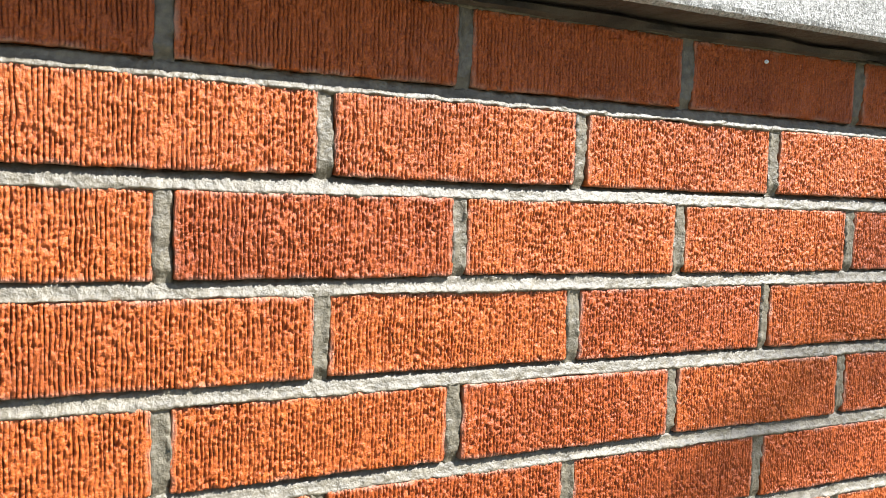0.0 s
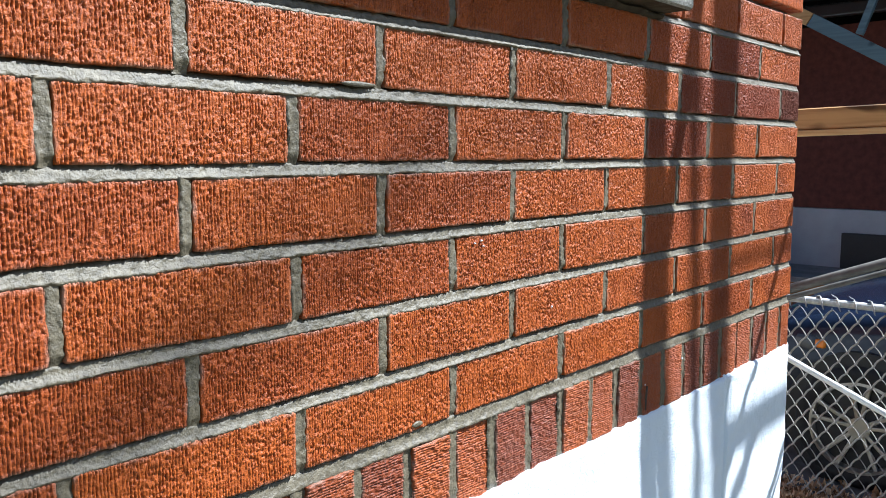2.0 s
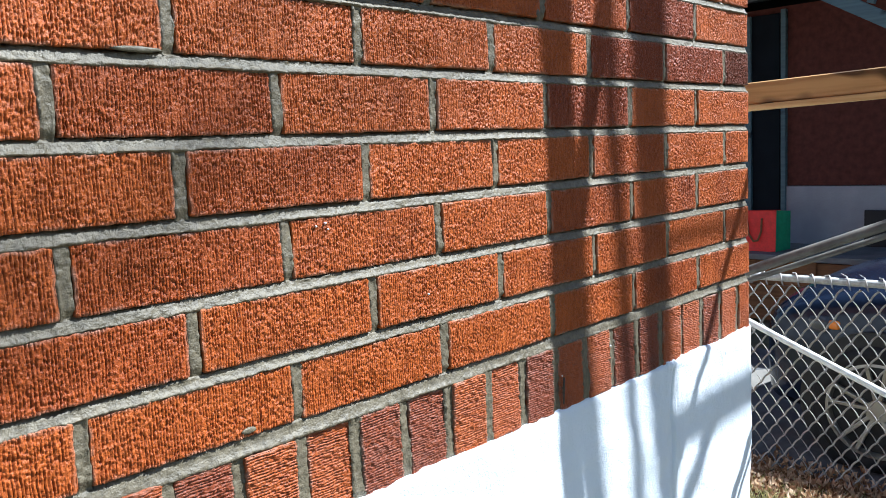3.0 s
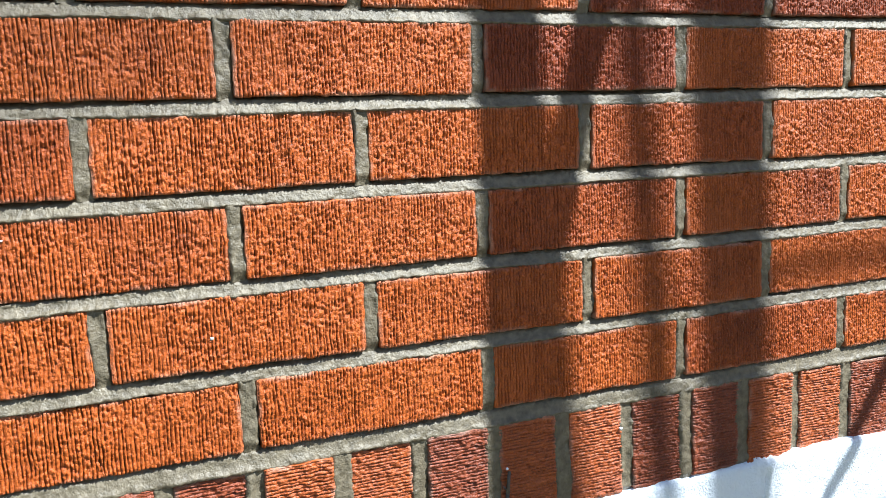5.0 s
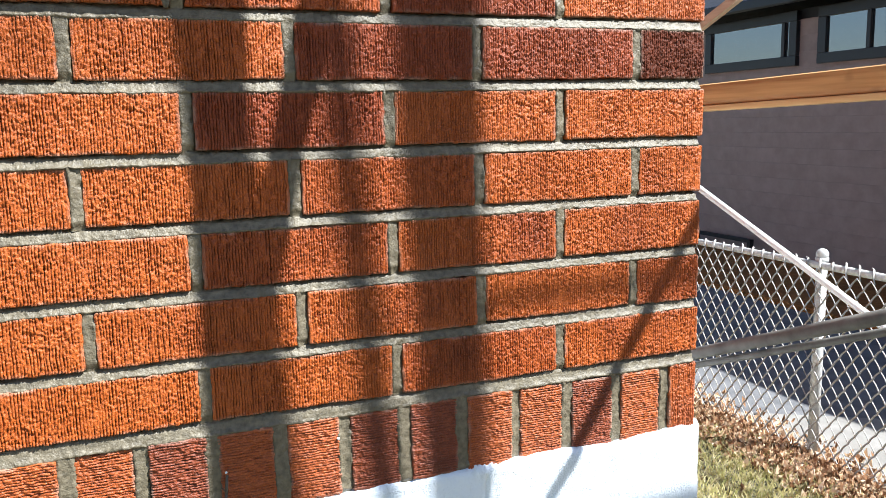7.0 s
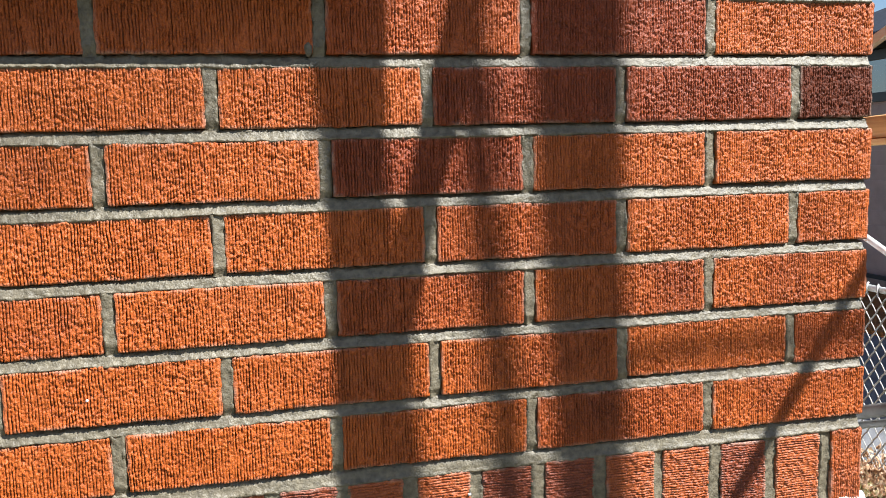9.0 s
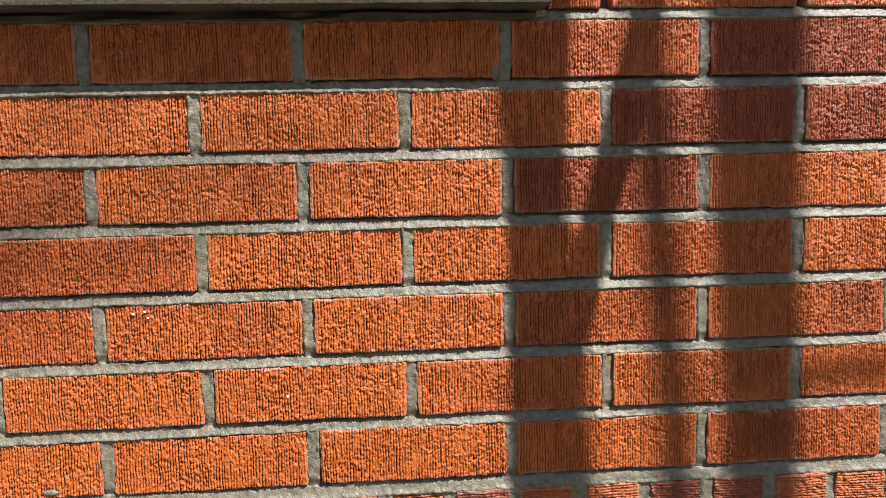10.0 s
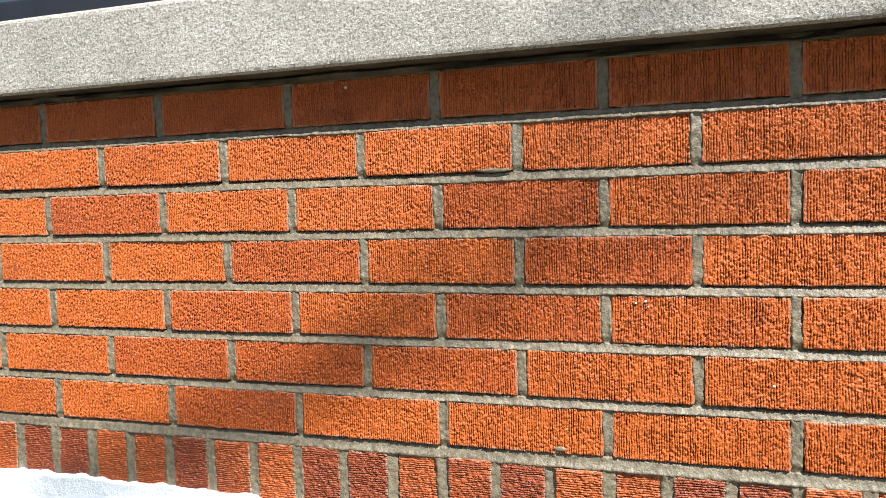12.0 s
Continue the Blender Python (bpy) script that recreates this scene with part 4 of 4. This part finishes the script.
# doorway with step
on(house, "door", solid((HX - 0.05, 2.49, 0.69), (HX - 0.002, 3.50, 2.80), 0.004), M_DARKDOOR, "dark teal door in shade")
on(house, "door_frame", solid((HX - 0.06, 2.43, 0.69), (HX - 0.002, 2.475, 2.83), 0.004), M_BLUEWOOD)
on(house, "door_frame", solid((HX - 0.09, 2.75, 0.69), (HX - 0.052, 2.90, 2.80), 0.004), M_BLUEWOOD, "teal painted jamb")
on(house, "basement_window", solid((HX - 0.08, 0.9, 0.52), (HX - 0.032, 1.72, 0.955), 0.006), M_BLACK, "black basement window")
porch = empty("porch", (6.0, 2.0, 0))
tagged(porch, "low porch with grey floor and brown boarded front", "porch")
on(porch, "floor", solid((5.62, 1.2, 0.575), (6.465, 4.0, 0.625), 0.006), M_PORCH)
for q in range(5):
    on(porch, "board", solid((5.66, 1.25, 0.03 + q * 0.108), (5.69, 3.95, 0.132 + q * 0.108), 0.004), M_BROWNWOOD)
on(porch, "post", solid((5.63, 1.86, 0.0), (5.655, 1.93, 0.573), 0.003), M_BROWNWOOD)
# canopy over the porch with its painted frame
canopy = empty("porch_canopy", (5.9, 1.8, 2.9))
tagged(canopy, "blue-grey painted timber canopy frame over the porch", "canopy")
on(canopy, "rafter", bar((5.0, 1.62, 2.70), (5.0, 0.55, 2.06), 0.05, 0.10), M_BLUEWOOD)
on(canopy, "upright", bar((5.0, 1.27, 2.56), (5.0, 1.10, 3.05), 0.05, 0.05, (1, 0, 0)), M_BLUEWOOD)
on(canopy, "upright", bar((5.0, 0.98, 2.40), (5.0, 0.80, 3.05), 0.05, 0.05, (1, 0, 0)), M_BLUEWOOD)
on(canopy, "roof_board", solid((4.9, 0.4, 3.052), (6.46, 3.9, 3.10), 0.004), M_ROOF)
on(canopy, "tip", bar((5.0, 1.80, 2.808), (5.0, 1.625, 2.703), 0.052, 0.10), M_PINE)

# ---- shopping bag on the porch ----
bag = empty("gift_bag", (5.85, 2.42, 0.625))
tagged(bag, "red and green shopping bag standing on the porch", "bag")
bm = bmesh.new()
pts = [(-0.06, -0.155, 0), (0.06, -0.155, 0), (0.06, 0.175, 0), (-0.06, 0.175, 0), (-0.05, -0.16, 0.37), (0.05, -0.16, 0.37), (0.05, 0.15, 0.36), (-0.05, 0.15, 0.36)]
vs = [bm.verts.new(p) for p in pts]
for f in ((0, 1, 2, 3), (0, 3, 7, 4), (1, 5, 6, 2), (3, 2, 6, 7)):
    bm.faces.new([vs[a] for a in f])
bmesh.ops.recalc_face_normals(bm, faces=bm.faces[:])
part("front", bm, M_BAGRED, bag, "red front")
bm = bmesh.new()
vs = [bm.verts.new(p) for p in ((-0.062, -0.158, 0.0), (0.062, -0.24, 0.02), (0.052, -0.245, 0.36), (-0.052, -0.163, 0.372))]
bm.faces.new(vs)
r = bmesh.ops.extrude_face_region(bm, geom=bm.faces[:])
bmesh.ops.translate(bm, vec=(0.03, 0.01, 0), verts=[g for g in r["geom"] if isinstance(g, bmesh.types.BMVert)])
part("gusset", bm, M_BAGGREEN, bag, "green side")
bm = bmesh.new()
loop = [(-0.066, 0.10, 0.30), (-0.068, 0.085, 0.16), (-0.070, 0.04, 0.09), (-0.070, 0.0, 0.10), (-0.068, -0.03, 0.18), (-0.064, -0.035, 0.30)]
for a, b in zip(loop, loop[1:]):
    rod(bm, a, b, 0.009, n=8)
part("handle", bm, M_BROWNWOOD, bag, "dark cord handle")

bm = bmesh.new()
for lo, hi in (((6.30, 6.85, 0.05), (6.36, 6.90, 0.22)), ((6.30, 7.83, 0.05), (6.36, 7.88, 0.22)), ((6.30, 6.901, 0.18), (6.36, 7.829, 0.22)), ((6.30, 6.901, 0.05), (6.36, 7.829, 0.075))):
    box(bm, lo, hi)
tray = part("planter_frame", bm, M_BLACK)
tagged(tray, "black plastic planter frame on the mulch bed", "planter")

# ---- dry leaves along the fence and short grass ----
g = np.random.default_rng(11)


def leaf_litter(n):
    vs, fs = [], []
    while len(fs) < n * 4:
        y = g.uniform(0.1, 3.6)
        x = FX - 0.05 + g.normal(0, 0.13) - 0.05
        if x > 2.72:
            continue
        s = g.uniform(0.010, 0.023)
        m = Euler((g.uniform(-0.7, 0.7), g.uniform(-0.7, 0.7), g.uniform(0, 6.3))).to_matrix()
        curl = g.uniform(0.05, 0.35)
        base = len(vs)
        for px, py, pz in ((-1, 0, 0), (-0.3, 0.55, curl), (0.5, 0.42, curl), (1.1, 0, 0.1), (0.5, -0.42, curl), (-0.3, -0.55, curl), (0.1, 0, -0.05)):
            v = m @ Vector((px * s, py * s, pz * s))
            vs.append((x + v.x, y + v.y, 0.012 + abs(g.normal(0, 0.016)) + v.z + s * 0.4))
        c = base + 6
        fs += [(base, c, base + 1), (base + 1, c, base + 3, base + 2), (base + 3, c, base + 5, base + 4), (base + 5, c, base)]
    me = bpy.data.meshes.new("dry_leaves")
    me.from_pydata(vs, [], fs)
    me.update()
    return me


leaves = link("dry_leaves", leaf_litter(5200), M_LEAF)
tagged(leaves, "curled dry brown leaves drifted along the fence", "leaves", kind="stuff")


def grass(n):
    vs, fs = [], []
    for q in range(n):
        x, y = g.uniform(0.3, 2.35), g.uniform(0.3, 4.2)
        a = g.uniform(0, 6.3)
        h, w, t = g.uniform(0.02, 0.055), g.uniform(0.0018, 0.0035), g.uniform(0.01, 0.04)
        dx, dy = math.cos(a), math.sin(a)
        b = len(vs)
        vs += [(x - dy * w, y + dx * w, 0), (x + dy * w, y - dx * w, 0), (x + dx * t * 0.4, y + dy * t * 0.4, h * 0.7), (x + dx * t, y + dy * t, h)]
        fs += [(b, b + 1, b + 2), (b + 2, b + 1, b + 3)]
    me = bpy.data.meshes.new("grass")
    me.from_pydata(vs, [], fs)
    me.update()
    return me


turf = link("grass", grass(40000), M_BLADE)
tagged(turf, "short dry grass blades of the lawn strip", "grass", kind="stuff")

# ---- bare tree behind the viewer, whose limbs dapple the wall ----
TREE = Vector((1.05, -4.6, 0))
tree = empty("tree", TREE)
tagged(tree, "tall bare tree standing on the lawn", "tree")
tr = random.Random(8)
trunk_bm, limb_bm = bmesh.new(), bmesh.new()


def limb(bm, a, d, length, r, depth, lift=0.06):
    p, d = Vector(a), Vector(d).normalized()
    for s in range(4):
        d = (d + Vector((tr.uniform(-.16, .16), tr.uniform(-.16, .16), tr.uniform(-.1, .1) + lift))).normalized()
        q = p + d * (length / 4)
        rod(bm, p, q, r * (1 - 0.15 * s), r * (1 - 0.15 * (s + 1)), 7)
        p = q
        if depth and s:
            side = Vector((tr.uniform(-1, 1), tr.uniform(-1, 1), tr.uniform(-.3, .8)))
            limb(limb_bm, p, d * 0.6 + side, length * tr.uniform(0.35, 0.5), r * 0.5, depth - 1)


limb(trunk_bm, TREE, (0, 0, 1), 10.8, 0.21, 0, 0.3)
for z, d, length, r in ((8.0, (1.0, 0.1, 0.35), 1.9, 0.075), (8.8, (1.0, -0.2, 0.25), 1.7, 0.07), (9.6, (1.0, 0.3, 0.2), 1.5, 0.06),
                        (7.2, (-1.0, 0.4, 0.6), 3.0, 0.10), (7.8, (-0.5, -1.0, 0.6), 3.0, 0.10), (8.6, (-1.0, -0.4, 0.7), 2.6, 0.09), (9.4, (-0.4, 0.9, 0.9), 2.4, 0.08), (10.0, (-0.2, -0.6, 1.0), 2.2, 0.07)):
    limb(limb_bm, TREE + Vector((0, 0, z)), d, length, r * 0.75, 2)
on(tree, "trunk", trunk_bm, M_BARK, "", True)
on(tree, "crown", limb_bm, M_BARK, "bare spreading limbs", True)

# ---- mortar smears, paint spots and a twig on the wall ----
def blob(name, x, z, w, h, d, mat, label=""):
    bm = bmesh.new()
    bmesh.ops.create_icosphere(bm, subdivisions=2, radius=1.0)
    for v in bm.verts:
        v.co *= 1 + 0.25 * noise.noise(v.co * 2.1 + Vector((x * 50, z * 50, 0)))
        v.co = Vector((x + v.co.x * w, -0.0005 + v.co.y * d, z + v.co.z * h))
    part(name, bm, mat, wall, label, True)


for x, z, r in ((-0.976, 1.594, 0.0011), (-0.965, 1.596, 0.0014), (-0.962, 1.590, 0.0009), (-1.331, 1.863, 0.002), (-0.5885, 1.3555, 0.0015), (-0.47, 1.372, 0.0016), (-0.83, 1.505, 0.0015)):
    blob("paint_spot", x, z, r, r * 0.9, 0.0016, M_WHITE)
for x, z, w, h in ((-0.6145, 1.822, 0.004, 0.007), (-0.611, 1.8785, 0.006, 0.004), (-1.140, 1.7512, 0.022, 0.0026), (-1.066, 1.4180, 0.008, 0.003), (-0.572, 1.880, 0.012, 0.005)):
    blob("mortar_smear", x, z, w, h, 0.0016, M_MORTAR)
bm = bmesh.new()
rod(bm, (-0.588, -0.004, 1.354), (-0.590, -0.0035, 1.334), 0.0014, 0.0018, 6)
rod(bm, (-0.590, -0.0035, 1.334), (-0.592, -0.0045, 1.319), 0.0018, 0.0011, 6)
rod(bm, (-0.590, -0.0035, 1.336), (-0.5945, -0.005, 1.342), 0.0008, 0.0006, 6)
part("twig", bm, M_BARK, wall, "thin dark twig caught in the joint", True)
